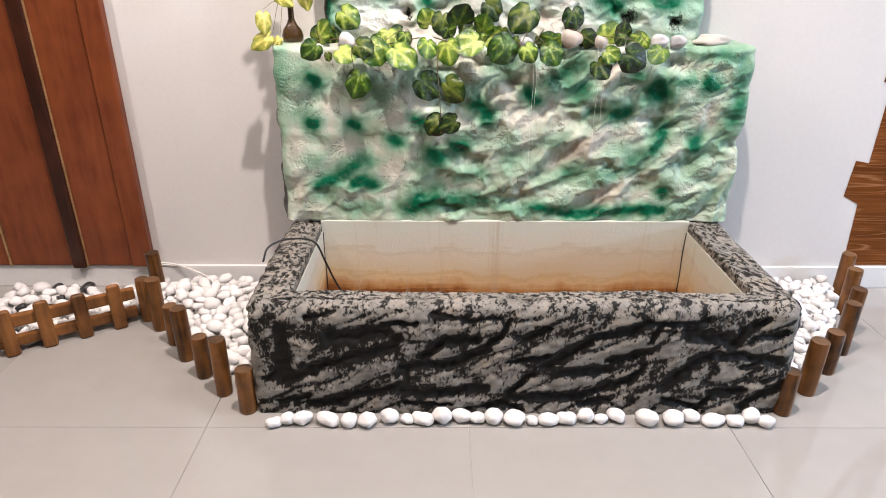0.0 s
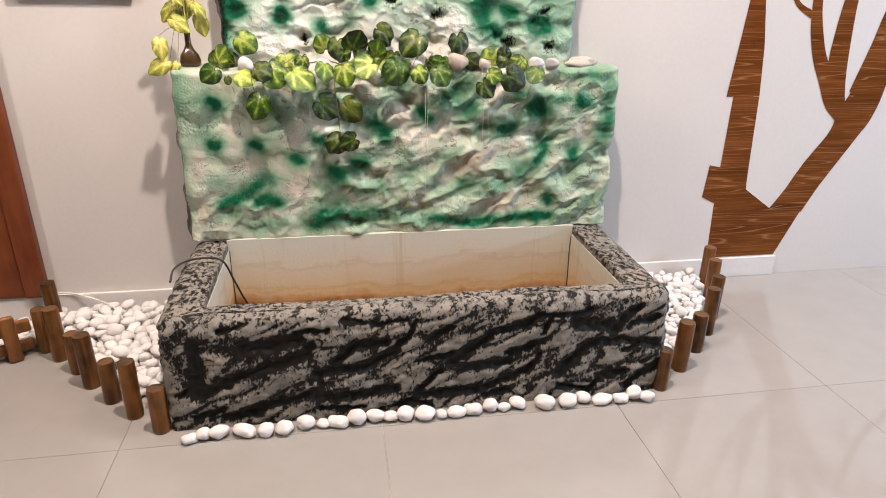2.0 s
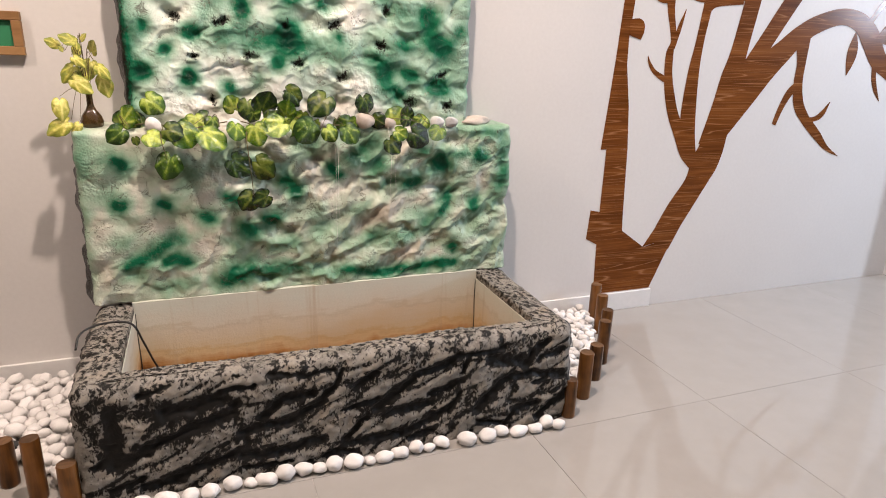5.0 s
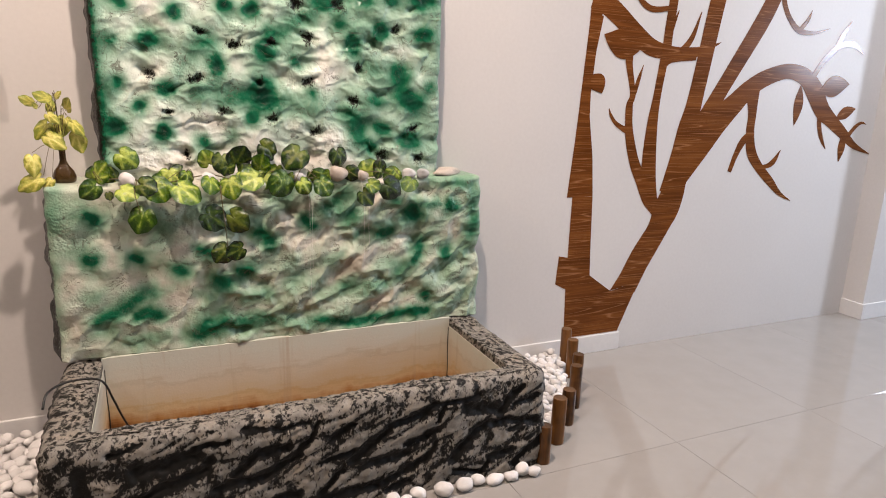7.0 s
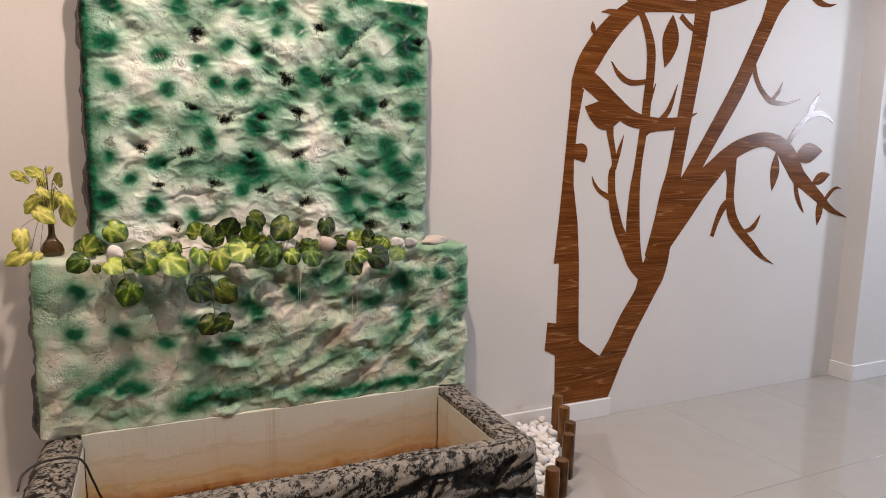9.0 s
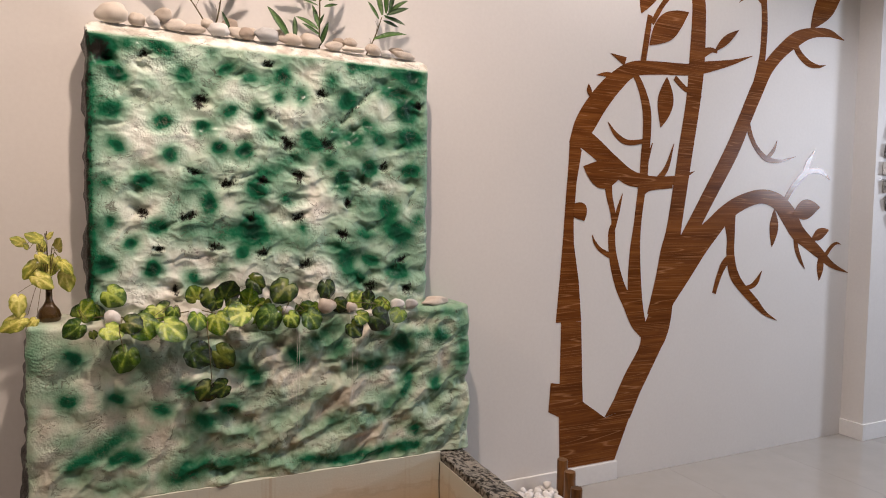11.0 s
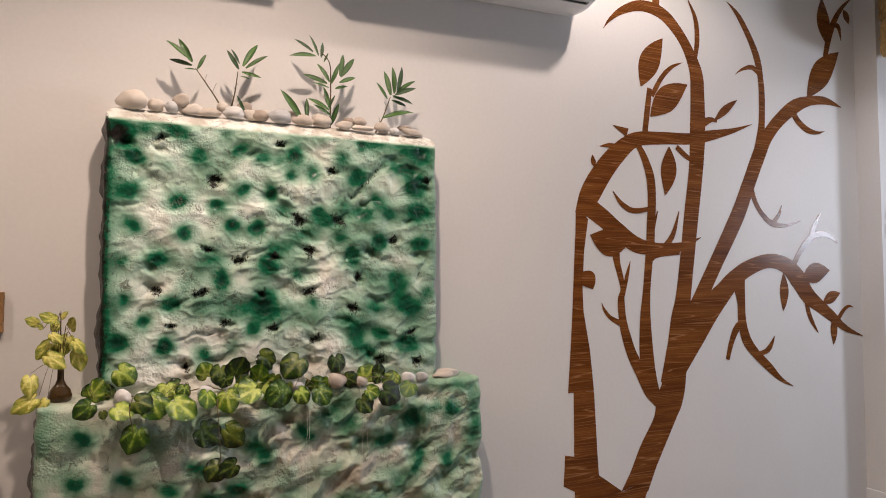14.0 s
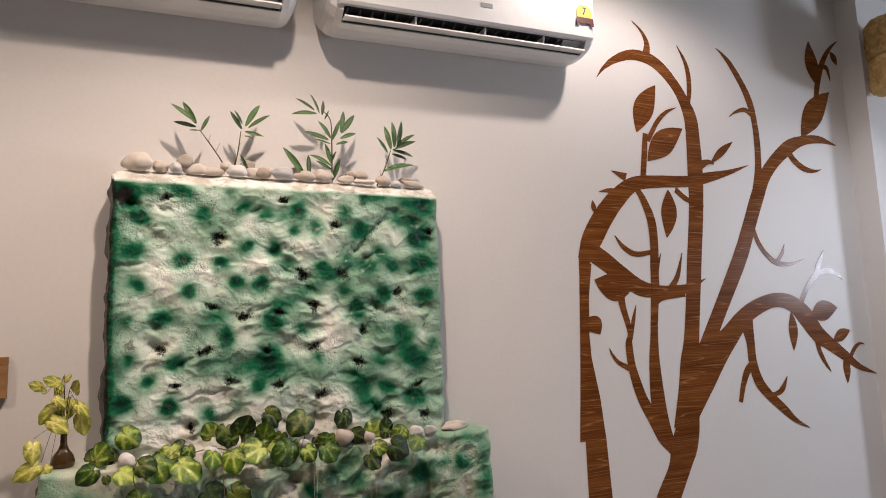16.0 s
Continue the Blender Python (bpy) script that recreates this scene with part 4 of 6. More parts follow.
    dark = np.maximum(np.clip(crev * 1.45, 0, 1.25), blot * (0.8 - 0.25 * front)) * (1 - rim) + 0.09 + 0.10 * fine + 0.25 * brush + rim * (0.33 + 0.42 * layers(U / 0.02, V / 0.014, 3, 101)) + 0.12 * broad
    idx = np.arange(len(S) * nv).reshape(len(S), nv)
    quads = np.stack([idx[:-1, :-1], idx[1:, :-1], idx[1:, 1:], idx[:-1, 1:]], -1).reshape(-1, 4).tolist()
    me = mesh_of("basin_wall", P.reshape(-1, 3), quads, BLACK_ROCK)
    dark = dark.ravel()
    paint(me, np.column_stack([dark, dark * 0, dark * 0]))
    return put("basin_wall", me, parent, "black and grey dry-brushed rock-effect basin")


basin_shell(fountain)
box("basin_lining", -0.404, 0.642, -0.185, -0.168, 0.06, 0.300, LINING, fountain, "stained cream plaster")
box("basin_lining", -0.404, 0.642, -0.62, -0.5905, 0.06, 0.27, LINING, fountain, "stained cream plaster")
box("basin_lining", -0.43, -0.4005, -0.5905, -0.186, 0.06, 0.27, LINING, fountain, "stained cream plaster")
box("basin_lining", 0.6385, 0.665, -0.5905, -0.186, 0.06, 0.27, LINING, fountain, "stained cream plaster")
# Thin dark line down each back corner of the basin.
for sx in (-0.3985, 0.6365):
    tube("corner_line", [(sx, -0.1875, 0.062), (sx + 0.001, -0.188, 0.13), (sx - 0.001, -0.187, 0.20), (sx, -0.188, 0.268)], 0.0016, 0.001, BLACK_CABLE, fountain, "thin dark line in the corner", 5, 6)
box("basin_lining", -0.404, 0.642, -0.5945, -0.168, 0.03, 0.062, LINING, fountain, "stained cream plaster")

# ---- the wooden tree on the wall ----
tree = thing("tree_wall_decal", "brown wood-grain tree cut-out fixed flat on the wall", "wall decal")
layer_count = [0]


def cut_out(name, left, right_side):
    layer_count[0] += 1
    th = 0.0012 + 0.00002 * layer_count[0]
    k = len(left)
    verts = [(x, -th, z) for x, z in left] + [(x, -th, z) for x, z in right_side]
    verts += [(x, -0.0004, z) for x, z in left] + [(x, -0.0004, z) for x, z in right_side]
    faces = []
    for i in range(k - 1):
        faces += [(i, i + 1, k + i + 1, k + i), (2 * k + i, 2 * k + i + 1, i + 1, i), (k + i, k + i + 1, 3 * k + i + 1, 3 * k + i)]
    faces += [(0, k, 3 * k, 2 * k), (k - 1, 2 * k - 1, 4 * k - 1, 3 * k - 1)]
    me = mesh_of(name, verts, faces, LAMINATE, False)
    bm = bmesh.new()
    bm.from_mesh(me)
    bmesh.ops.recalc_face_normals(bm, faces=bm.faces)
    if sum(f.normal.y * f.calc_area() for f in bm.faces) > 0:
        bmesh.ops.reverse_faces(bm, faces=bm.faces)
    bm.to_mesh(me)
    bm.free()
    return put(name, me, tree)


def stroke(name, pts, n=7):
    """A tapering branch along (x, z, width)."""
    p = smooth_line(pts, n)
    d = np.gradient(p[:, :2], axis=0)
    d /= np.linalg.norm(d, axis=1)[:, None]
    nrm = np.column_stack([-d[:, 1], d[:, 0]])
    w = np.maximum(p[:, 2:3] * 0.93, 0.001) / 2
    return cut_out(name, p[:, :2] + nrm * w, p[:, :2] - nrm * w)


def blade(xa, za, xb, zb, w):
    """A pointed flat leaf from its stalk to its tip."""
    a, b = np.array((xa, za)), np.array((xb, zb))
    side = np.array((-(b - a)[1], (b - a)[0])) / np.linalg.norm(b - a)
    rows = [(*(a + (b - a) * f + side * 0.10 * w * math.sin(f * math.pi)), w * k) for f, k in ((0, 0.05), (0.15, 0.52), (0.35, 0.95), (0.55, 1.0), (0.78, 0.62), (1, 0.02))]
    return stroke("leaf", rows, 5)


cut_out("trunk", [(1.242, 0.078), (1.233, 0.293), (1.346, 0.337)], [(1.40, 0.078), (1.46, 0.259), (1.3465, 0.3365)])
cut_out("trunk", [(1.40, 0.078), (1.46, 0.259)], [(1.513, 0.078), (1.604, 0.293)])
cut_out("trunk", [(1.191, 0.429), (1.183, 0.314)], [(1.346, 0.337), (1.233, 0.288)])
cut_out("trunk", [(1.190, 0.428), (1.232, 0.42), (1.232, 0.662)], [(1.346, 0.337), (1.340, 0.42), (1.327, 0.66)])
cut_out("trunk", [(1.207, 0.661), (1.222, 0.85), (1.232, 1.0), (1.240, 1.15), (1.248, 1.28), (1.25, 1.36)],
        [(1.327, 0.661), (1.31, 0.82), (1.282, 0.967), (1.278, 1.056), (1.287, 1.202), (1.308, 1.33)])
cut_out("trunk", [(1.455, 0.26), (1.633, 0.527)], [(1.606, 0.292), (1.745, 0.525)])
stroke("limb", [(1.272, 1.342, 0.059), (1.317, 1.426, 0.099), (1.38, 1.519, 0.098), (1.456, 1.601, 0.086), (1.548, 1.665, 0.066), (1.682, 1.684, 0.057), (1.84, 1.695, 0.053), (1.936, 1.715, 0.053), (2.094, 1.754, 0.025), (2.22, 1.796, 0.002)])
stroke("limb", [(1.309, 1.38, 0.083), (1.376, 1.34, 0.081), (1.456, 1.285, 0.078), (1.55, 1.233, 0.07), (1.661, 1.221, 0.05), (1.791, 1.232, 0.04), (1.858, 1.257, 0.017), (1.899, 1.274, 0.002)])
stroke("limb", [(1.653, 0.587, 0.046), (1.611, 0.647, 0.078), (1.559, 0.723, 0.059), (1.52, 0.785, 0.051), (1.49, 0.861, 0.047), (1.471, 0.936, 0.039), (1.465, 1.011, 0.036), (1.473, 1.049, 0.023), (1.466, 1.096, 0.028), (1.447, 1.162, 0.033), (1.438, 1.228, 0.047)])
stroke("twig", [(1.475, 1.03, 0.02), (1.495, 1.105, 0.019), (1.514, 1.168, 0.002)])
stroke("twig", [(1.459, 0.918, 0.025), (1.409, 0.944, 0.018), (1.382, 0.973, 0.013), (1.369, 1.001, 0.002)])
stroke("limb", [(1.648, 0.588, 0.048), (1.613, 0.675, 0.068), (1.592, 0.771, 0.078), (1.587, 0.932, 0.058), (1.596, 1.047, 0.041), (1.609, 1.162, 0.042), (1.616, 1.22, 0.045)])
stroke("twig", [(1.616, 1.162, 0.013), (1.653, 1.195, 0.027), (1.776, 1.21, 0.027)])
stroke("trunk", [(1.724, 0.658, 0.136), (1.762, 0.81, 0.133), (1.776, 0.926, 0.114), (1.793, 1.024, 0.088), (1.821, 1.203, 0.084), (1.845, 1.364, 0.086), (1.877, 1.57, 0.086), (1.89, 1.736, 0.093), (1.893, 1.903, 0.084), (1.887, 1.987, 0.079), (1.853, 2.066, 0.062), (1.807, 2.133, 0.056), (1.736, 2.199, 0.059), (1.667, 2.229, 0.057), (1.578, 2.231, 0.049), (1.49, 2.196, 0.034), (1.428, 2.149, 0.016), (1.393, 2.106, 0.002)])
stroke("trunk", [(1.535, 0.267, 0.124), (1.6, 0.396, 0.121), (1.669, 0.507, 0.113), (1.703, 0.583, 0.145), (1.729, 0.648, 0.137), (1.748, 0.733, 0.118)])
stroke("limb", [(1.768, 0.77, 0.112), (1.841, 0.914, 0.114), (1.9, 1.032, 0.083), (1.975, 1.153, 0.079), (2.115, 1.373, 0.086), (2.192, 1.525, 0.081), (2.26, 1.659, 0.083), (2.318, 1.752, 0.071), (2.402, 1.837, 0.068), (2.503, 1.908, 0.072), (2.605, 1.947, 0.05), (2.725, 1.962, 0.04), (2.839, 1.943, 0.004)])
stroke("limb", [(2.261, 1.67, 0.072), (2.281, 1.793, 0.043), (2.288, 1.915, 0.041), (2.282, 2.014, 0.038), (2.263, 2.101, 0.044), (2.223, 2.184, 0.038), (2.159, 2.274, 0.031), (2.112, 2.317, 0.014), (2.078, 2.338, 0.002)])
stroke("twig", [(2.272, 2.039, 0.028), (2.23, 2.059, 0.025), (2.185, 2.05, 0.018), (2.145, 2.03, 0.008), (2.123, 2.014, 0.002)])
stroke("twig", [(2.205, 1.504, 0.03), (2.231, 1.441, 0.027), (2.273, 1.389, 0.026), (2.338, 1.348, 0.027), (2.431, 1.344, 0.015), (2.529, 1.369, 0.002)])
stroke("twig", [(2.338, 1.348, 0.022), (2.381, 1.393, 0.018), (2.4, 1.435, 0.003)])
stroke("twig", [(2.488, 1.884, 0.038), (2.53, 1.838, 0.037), (2.594, 1.805, 0.033), (2.661, 1.799, 0.017), (2.713, 1.811, 0.002)])
stroke("twig", [(2.721, 2.139, 0.028), (2.755, 2.258, 0.04), (2.785, 2.332, 0.04), (2.834, 2.41, 0.03), (2.886, 2.466, 0.019), (2.944, 2.511, 0.002)])
stroke("twig", [(2.812, 2.353, 0.024), (2.839, 2.343, 0.029), (2.854, 2.281, 0.003)])
stroke("limb", [(1.761, 0.722, 0.089), (1.851, 0.854, 0.121), (1.937, 0.961, 0.121), (2.025, 1.04, 0.1), (2.084, 1.091, 0.087), (2.174, 1.142, 0.077), (2.302, 1.177, 0.069), (2.412, 1.16, 0.081), (2.494, 1.098, 0.106), (2.562, 1.02, 0.094), (2.631, 0.975, 0.073), (2.728, 0.916, 0.057), (2.827, 0.856, 0.033), (2.951, 0.815, 0.003)])
stroke("limb", [(2.113, 1.09, 0.086), (2.128, 0.997, 0.052), (2.131, 0.914, 0.051), (2.155, 0.83, 0.056), (2.21, 0.766, 0.047), (2.295, 0.698, 0.042), (2.367, 0.641, 0.023), (2.448, 0.603, 0.002)])
stroke("twig", [(2.137, 0.91, 0.031), (2.094, 0.874, 0.038), (2.062, 0.814, 0.03), (2.039, 0.745, 0.023)])
stroke("twig", [(2.198, 0.762, 0.016), (2.263, 0.767, 0.023), (2.301, 0.788, 0.028), (2.334, 0.837, 0.003)])
stroke("twig", [(2.466, 1.153, 0.03), (2.512, 1.219, 0.03), (2.572, 1.276, 0.031), (2.623, 1.304, 0.029), (2.691, 1.312, 0.029), (2.741, 1.297, 0.021), (2.781, 1.27, 0.004)])
stroke("twig", [(2.589, 1.287, 0.025), (2.62, 1.344, 0.032), (2.665, 1.409, 0.003)])
stroke("twig", [(2.546, 1.021, 0.026), (2.563, 0.943, 0.028), (2.592, 0.887, 0.022), (2.628, 0.842, 0.003)])
stroke("twig", [(2.779, 0.91, 0.025), (2.817, 0.947, 0.021), (2.853, 0.963, 0.014), (2.888, 0.957, 0.002)])
stroke("twig", [(1.66, 2.232, 0.046), (1.672, 2.295, 0.03), (1.645, 2.35, 0.014), (1.598, 2.388, 0.002)])
stroke("twig", [(1.878, 2.027, 0.022), (1.897, 2.136, 0.028), (1.888, 2.23, 0.023), (1.843, 2.314, 0.002)])
stroke("twig", [(1.599, 1.701, 0.03), (1.616, 1.812, 0.03), (1.627, 1.889, 0.026)])
stroke("twig", [(1.638, 1.858, 0.023), (1.693, 1.942, 0.023), (1.748, 1.994, 0.018), (1.81, 2.023, 0.002)])
stroke("twig", [(1.911, 1.769, 0.049), (1.968, 1.791, 0.025), (2.004, 1.788, 0.014)])
stroke("twig", [(1.508, 1.691, 0.039), (1.436, 1.714, 0.002)])
stroke("twig", [(1.445, 1.627, 0.028), (1.41, 1.63, 0.019), (1.368, 1.623, 0.002)])
stroke("twig", [(1.769, 1.654, 0.025), (1.836, 1.612, 0.023), (1.924, 1.589, 0.003)])
stroke("limb", [(1.555, 1.651, 0.025), (1.59, 1.601, 0.035), (1.624, 1.514, 0.046), (1.63, 1.416, 0.045), (1.623, 1.318, 0.045), (1.619, 1.22, 0.045)])
stroke("twig", [(1.623, 1.384, 0.019), (1.532, 1.373, 0.024), (1.472, 1.4, 0.021), (1.431, 1.446, 0.003)])
stroke("twig", [(1.635, 1.308, 0.02), (1.661, 1.378, 0.003)])
stroke("twig", [(1.692, 1.225, 0.029), (1.741, 1.281, 0.025), (1.777, 1.382, 0.003)])
blade(2.596, 1.964, 2.833, 2.219, 0.129)
blade(2.753, 2.243, 2.719, 2.473, 0.097)
blade(2.876, 2.441, 2.918, 2.373, 0.044)
blade(2.526, 1.094, 2.718, 1.137, 0.099)
blade(2.400, 1.121, 2.394, 0.948, 0.058)
blade(2.665, 0.978, 2.792, 1.028, 0.058)
blade(2.735, 0.916, 2.734, 0.781, 0.049)
blade(1.582, 1.892, 1.701, 2.111, 0.107)
blade(1.630, 1.771, 1.835, 1.930, 0.113)
blade(1.987, 1.787, 2.131, 1.898, 0.038)
blade(1.727, 1.651, 1.702, 1.445, 0.087)
blade(1.344, 1.536, 1.332, 1.586, 0.023)
blade(1.502, 1.238, 1.318, 1.268, 0.118)
blade(1.274, 1.120, 1.328, 1.056, 0.074)

# ---- log edging and fence ----
def log_post(x, y, h, r, tilt, turn):
    post = thing("log_post", "short round stained wooden log post standing on the floor", "post", "log edging posts", at=(x, y, 0))
    post.rotation_euler = (radians(tilt[0]), radians(tilt[1]), radians(turn))
    rng = random.Random(int(x * 1000) * 7 + int(y * 1000))
    sides, verts, faces = 18, [], []
    prof = [(0.0, 0.96), (0.006, 1.0), (h * 0.35, 1.0), (h * 0.7, 0.99), (h - 0.005, 0.98), (h, 0.92)]
    wob = [1 + rng.uniform(-0.03, 0.03) for _ in range(sides)]
    for z, k in prof:
        verts += [(r * k * wob[j] * math.cos(2 * math.pi * j / sides), r * k * wob[j] * math.sin(2 * math.pi * j / sides), z) for j in range(sides)]
    for i in range(len(prof) - 1):
        faces += [(i * sides + j, i * sides + (j + 1) % sides, (i + 1) * sides + (j + 1) % sides, (i + 1) * sides + j) for j in range(sides)]
    faces.append(tuple(range(sides))[::-1])
    put("log", mesh_of("log", verts, faces, LOG), post)
    top = [(r * 0.92 * wob[j] * math.cos(2 * math.pi * j / sides), r * 0.92 * wob[j] * math.sin(2 * math.pi * j / sides), h) for j in range(sides)]
    put("end_grain", mesh_of("end_grain", [*top, (0, 0, h + 0.001)], [(j, (j + 1) % sides, sides) for j in range(sides)], LOG_END, False), post)


POSTS_LEFT = [(-0.519, -0.628, 0.117), (-0.596, -0.562, 0.153), (-0.668, -0.49, 0.117), (-0.742, -0.412, 0.153), (-0.800, -0.337, 0.118), (-0.872, -0.262, 0.160), (-0.928, -0.208, 0.135), (-0.942, -0.085, 0.160)]
POSTS_RIGHT = [(0.742, -0.640, 0.117), (0.840, -0.562, 0.151), (0.938, -0.474, 0.120), (1.026, -0.386, 0.153), (1.095, -0.296, 0.150), (1.160, -0.175, 0.150), (1.205, -0.065, 0.150)]
POSTS_LEFT = [(x, y - 0.011, h) for x, y, h in POSTS_LEFT]
POSTS_RIGHT = [(x + 0.002, y - 0.004, h) for x, y, h in POSTS_RIGHT]
for px, py, ph in POSTS_LEFT + POSTS_RIGHT:
    rr = random.Random(int(px * 977))
    log_post(px, py, ph, 0.0208 + rr.uniform(-0.001, 0.0012), (rr.uniform(-1, 1), rr.uniform(-1, 1)), rr.uniform(0, 180))

fence = thing("picket_fence", "low brown stained wooden picket fence on the floor", "fence")
F0, FD = Vector((-0.955, -0.232, 0)), Vector((-0.845, -0.535, 0)).normalized()
FM = Matrix.Translation(F0) @ Matrix.Rotation(math.atan2(FD.y, FD.x), 4, "Z")
for k in range(6):
    bm = box_bm(0.048 + k * 0.088 - 0.018, 0.048 + k * 0.088 + 0.018, 0.008, 0.026, 0, 0.143 - 0.004 * (k % 2), 0.007, 3)
    for v in bm.verts:
        if v.co.z > 0.12:
            v.co.z -= ((v.co.x - 0.048 - k * 0.088) / 0.018) ** 2 * 0.006
    put("picket", of_bmesh("picket", bm, PICKET), fence, m=FM)
for z, half in ((0.034, 0.016), (0.093, 0.018)):
    put("rail", of_bmesh("rail", box_bm(-0.005, 0.52, -0.012, 0.0075, z - half, z + half, 0.005), PICKET), fence, m=FM)


# ---- stones ----
def stone_mesh(seed, mat, rough=0.12, level=3, flat=0.72):
    bm = bmesh.new()
    bmesh.ops.create_icosphere(bm, subdivisions=level, radius=1)
    off = Vector((seed * 3.7, seed * 1.3, seed * 5.1))
    rng = random.Random(seed)
    sx, sy = 1, rng.uniform(0.72, 0.95)
    for v in bm.verts:
        n = v.co.normalized()
        k = 1 + rough * noise.noise(n * 1.1 + off) * 1.6 + rough * 0.35 * noise.noise(n * 2.6 + off)
        v.co = Vector((n.x * sx * k, n.y * sy * k, n.z * flat * k))
    low = min(v.co.z for v in bm.verts)
    for v in bm.verts:
        v.co.z -= low
    return of_bmesh("pebble", bm, mat, True)


WHITE = [stone_mesh(s, WHITE_STONE, 0.19, 3, random.Random(s).uniform(0.62, 0.82)) for s in range(1, 9)]
BED = [stone_mesh(s, WHITE_STONE, 0.25, 2, random.Random(s).uniform(0.6, 0.85)) for s in range(11, 21)]
BLACKS = [stone_mesh(s, BLACK_STONE, 0.2, 2) for s in (31, 32)]
FRONT = [
    (-0.445, -0.695, 0.017), (-0.415, -0.685, 0.016), (-0.38, -0.685, 0.021), (-0.323, -0.688, 0.028), (-0.272, -0.694, 0.019), (-0.229, -0.692, 0.02),
    (-0.183, -0.68, 0.021), (-0.142, -0.68, 0.016), (-0.105, -0.684, 0.024), (-0.058, -0.68, 0.022), (-0.017, -0.674, 0.021), (0.021, -0.68, 0.018),
    (0.058, -0.682, 0.021), (0.106, -0.684, 0.024), (0.146, -0.688, 0.014), (0.183, -0.685, 0.023), (0.226, -0.683, 0.021), (0.272, -0.677, 0.018),
    (0.306, -0.681, 0.015), (0.342, -0.675, 0.021), (0.411, -0.685, 0.026), (0.473, -0.683, 0.024), (0.516, -0.677, 0.019), (0.562, -0.685, 0.025),
    (0.612, -0.689, 0.019), (0.654, -0.679, 0.02), (0.683, -0.694, 0.019),
]
rng = random.Random(5)
for k, (x, y, a) in enumerate(FRONT):
    me = WHITE[k % 8]
    ob = put("pebble", me, m=pose(x, y - 0.001, 0.0, rng.uniform(-4, 4), rng.uniform(-4, 4), rng.uniform(-25, 25)) @ Matrix.Diagonal((a * 1.05, min(a, 0.021) * 1.06, min(a, 0.021) * 1.08, 1)))
    tagged(ob, "smooth white pebble on the floor along the basin", "pebble", "row of white pebbles")


def pebble_bed(label, inside, xr, yr, heap, seed, radius, blacks):
    bed = thing("pebble_bed", label, "pebbles")
    rng = random.Random(seed)
    done = []
    loose_v, loose_f = [], []
    for lay in range(3):
        spots_here, tries = [], 0
        while tries < 7000:
            tries += 1
            x, y = rng.uniform(*xr), rng.uniform(*yr)
            r = radius * rng.uniform(0.75, 1.2)
            if not inside(x, y, r) or heap(x, y) < lay * radius * 0.85:
                continue
            if all((x - a) ** 2 + (y - b) ** 2 > (0.80 * (r + c)) ** 2 for a, b, c in spots_here):
                spots_here.append((x, y, r))
        for x, y, r in spots_here:
            top = heap(x, y) < (lay + 1) * radius * 0.85
            z = lay * radius * 0.80
            rot = pose(x, y, z, rng.uniform(-25, 25), rng.uniform(-25, 25), rng.uniform(0, 360)) if lay else pose(x, y, z, 0, 0, rng.uniform(0, 360))
            m = rot @ Matrix.Diagonal((r, r, r, 1))
            black = top and rng.random() < blacks
            me = rng.choice(BLACKS) if black else rng.choice(BED)
            if top and len(done) < 300:
                done.append(put("pebble", me, bed, "dark pebble" if black else "", m))
            else:
                base = len(loose_v)
                loose_v += [m @ v.co for v in me.vertices]
                loose_f += [tuple(base + i for i in p.vertices) for p in me.polygons]
    if loose_v:
        tagged(put("pebble_fill", mesh_of("pebble_fill", loose_v, loose_f, WHITE_STONE), bed), kind="stuff")
    return bed


def edge_y(x, pts):
    return float(np.interp(x, [p[0] for p in pts], [p[1] for p in pts]))


LEFT_EDGE = [(-1.36, -0.47), (-0.95, -0.215), (-0.90, -0.215), (-0.80, -0.305), (-0.742, -0.385), (-0.62, -0.50), (-0.55, -0.575), (-0.52, -0.60)]
RIGHT_EDGE = [(0.742, -0.64), (0.84, -0.53), (0.938, -0.445), (1.026, -0.355), (1.095, -0.26), (1.16, -0.14), (1.2, -0.03)]


def in_left(x, y, r):
    return x < -0.535 - r * 0.4 and y < (-0.085 if x < -0.93 else -0.035) - r * 0.8 and y > edge_y(x, LEFT_EDGE) + r


def in_right(x, y, r):
    return x > 0.768 + r * 0.4 and y < -0.014 - r * 0.8 and y > edge_y(x, RIGHT_EDGE) + r * 1.6 and x < 1.18


pebble_bed("heap of white pebbles with a few dark ones beside the basin", in_left, (-1.36, -0.54), (-0.6, -0.015),
           lambda x, y: 0.012 + 0.027 * min(1, max(0, (y - edge_y(x, LEFT_EDGE)) / 0.10)), 3, 0.0210, 0.06)
pebble_bed("heap of small white pebbles between basin and log posts", in_right, (0.77, 1.2), (-0.62, -0.015),
           lambda x, y: 0.012 + 0.03 * min(1, max(0, (y - edge_y(x, RIGHT_EDGE)) / 0.12)), 4, 0.0165, 0.0)

LEDGE = [
    (-0.306, 0.803, 0.017), (-0.26, 0.803, 0.013), (-0.102, 0.806, 0.015), (0.26, 0.801, 0.020), (0.336, 0.798, 0.014), (0.489, 0.789, 0.016),
    (0.536, 0.786, 0.015), (0.149, 0.796, 0.013),
]
LEDGE_MESH = [stone_mesh(s, m, 0.2, 3, 0.7) for s, m in ((51, WHITE_STONE), (52, GREY_STONE), (53, RIVER_STONE), (54, GREY_STONE))]
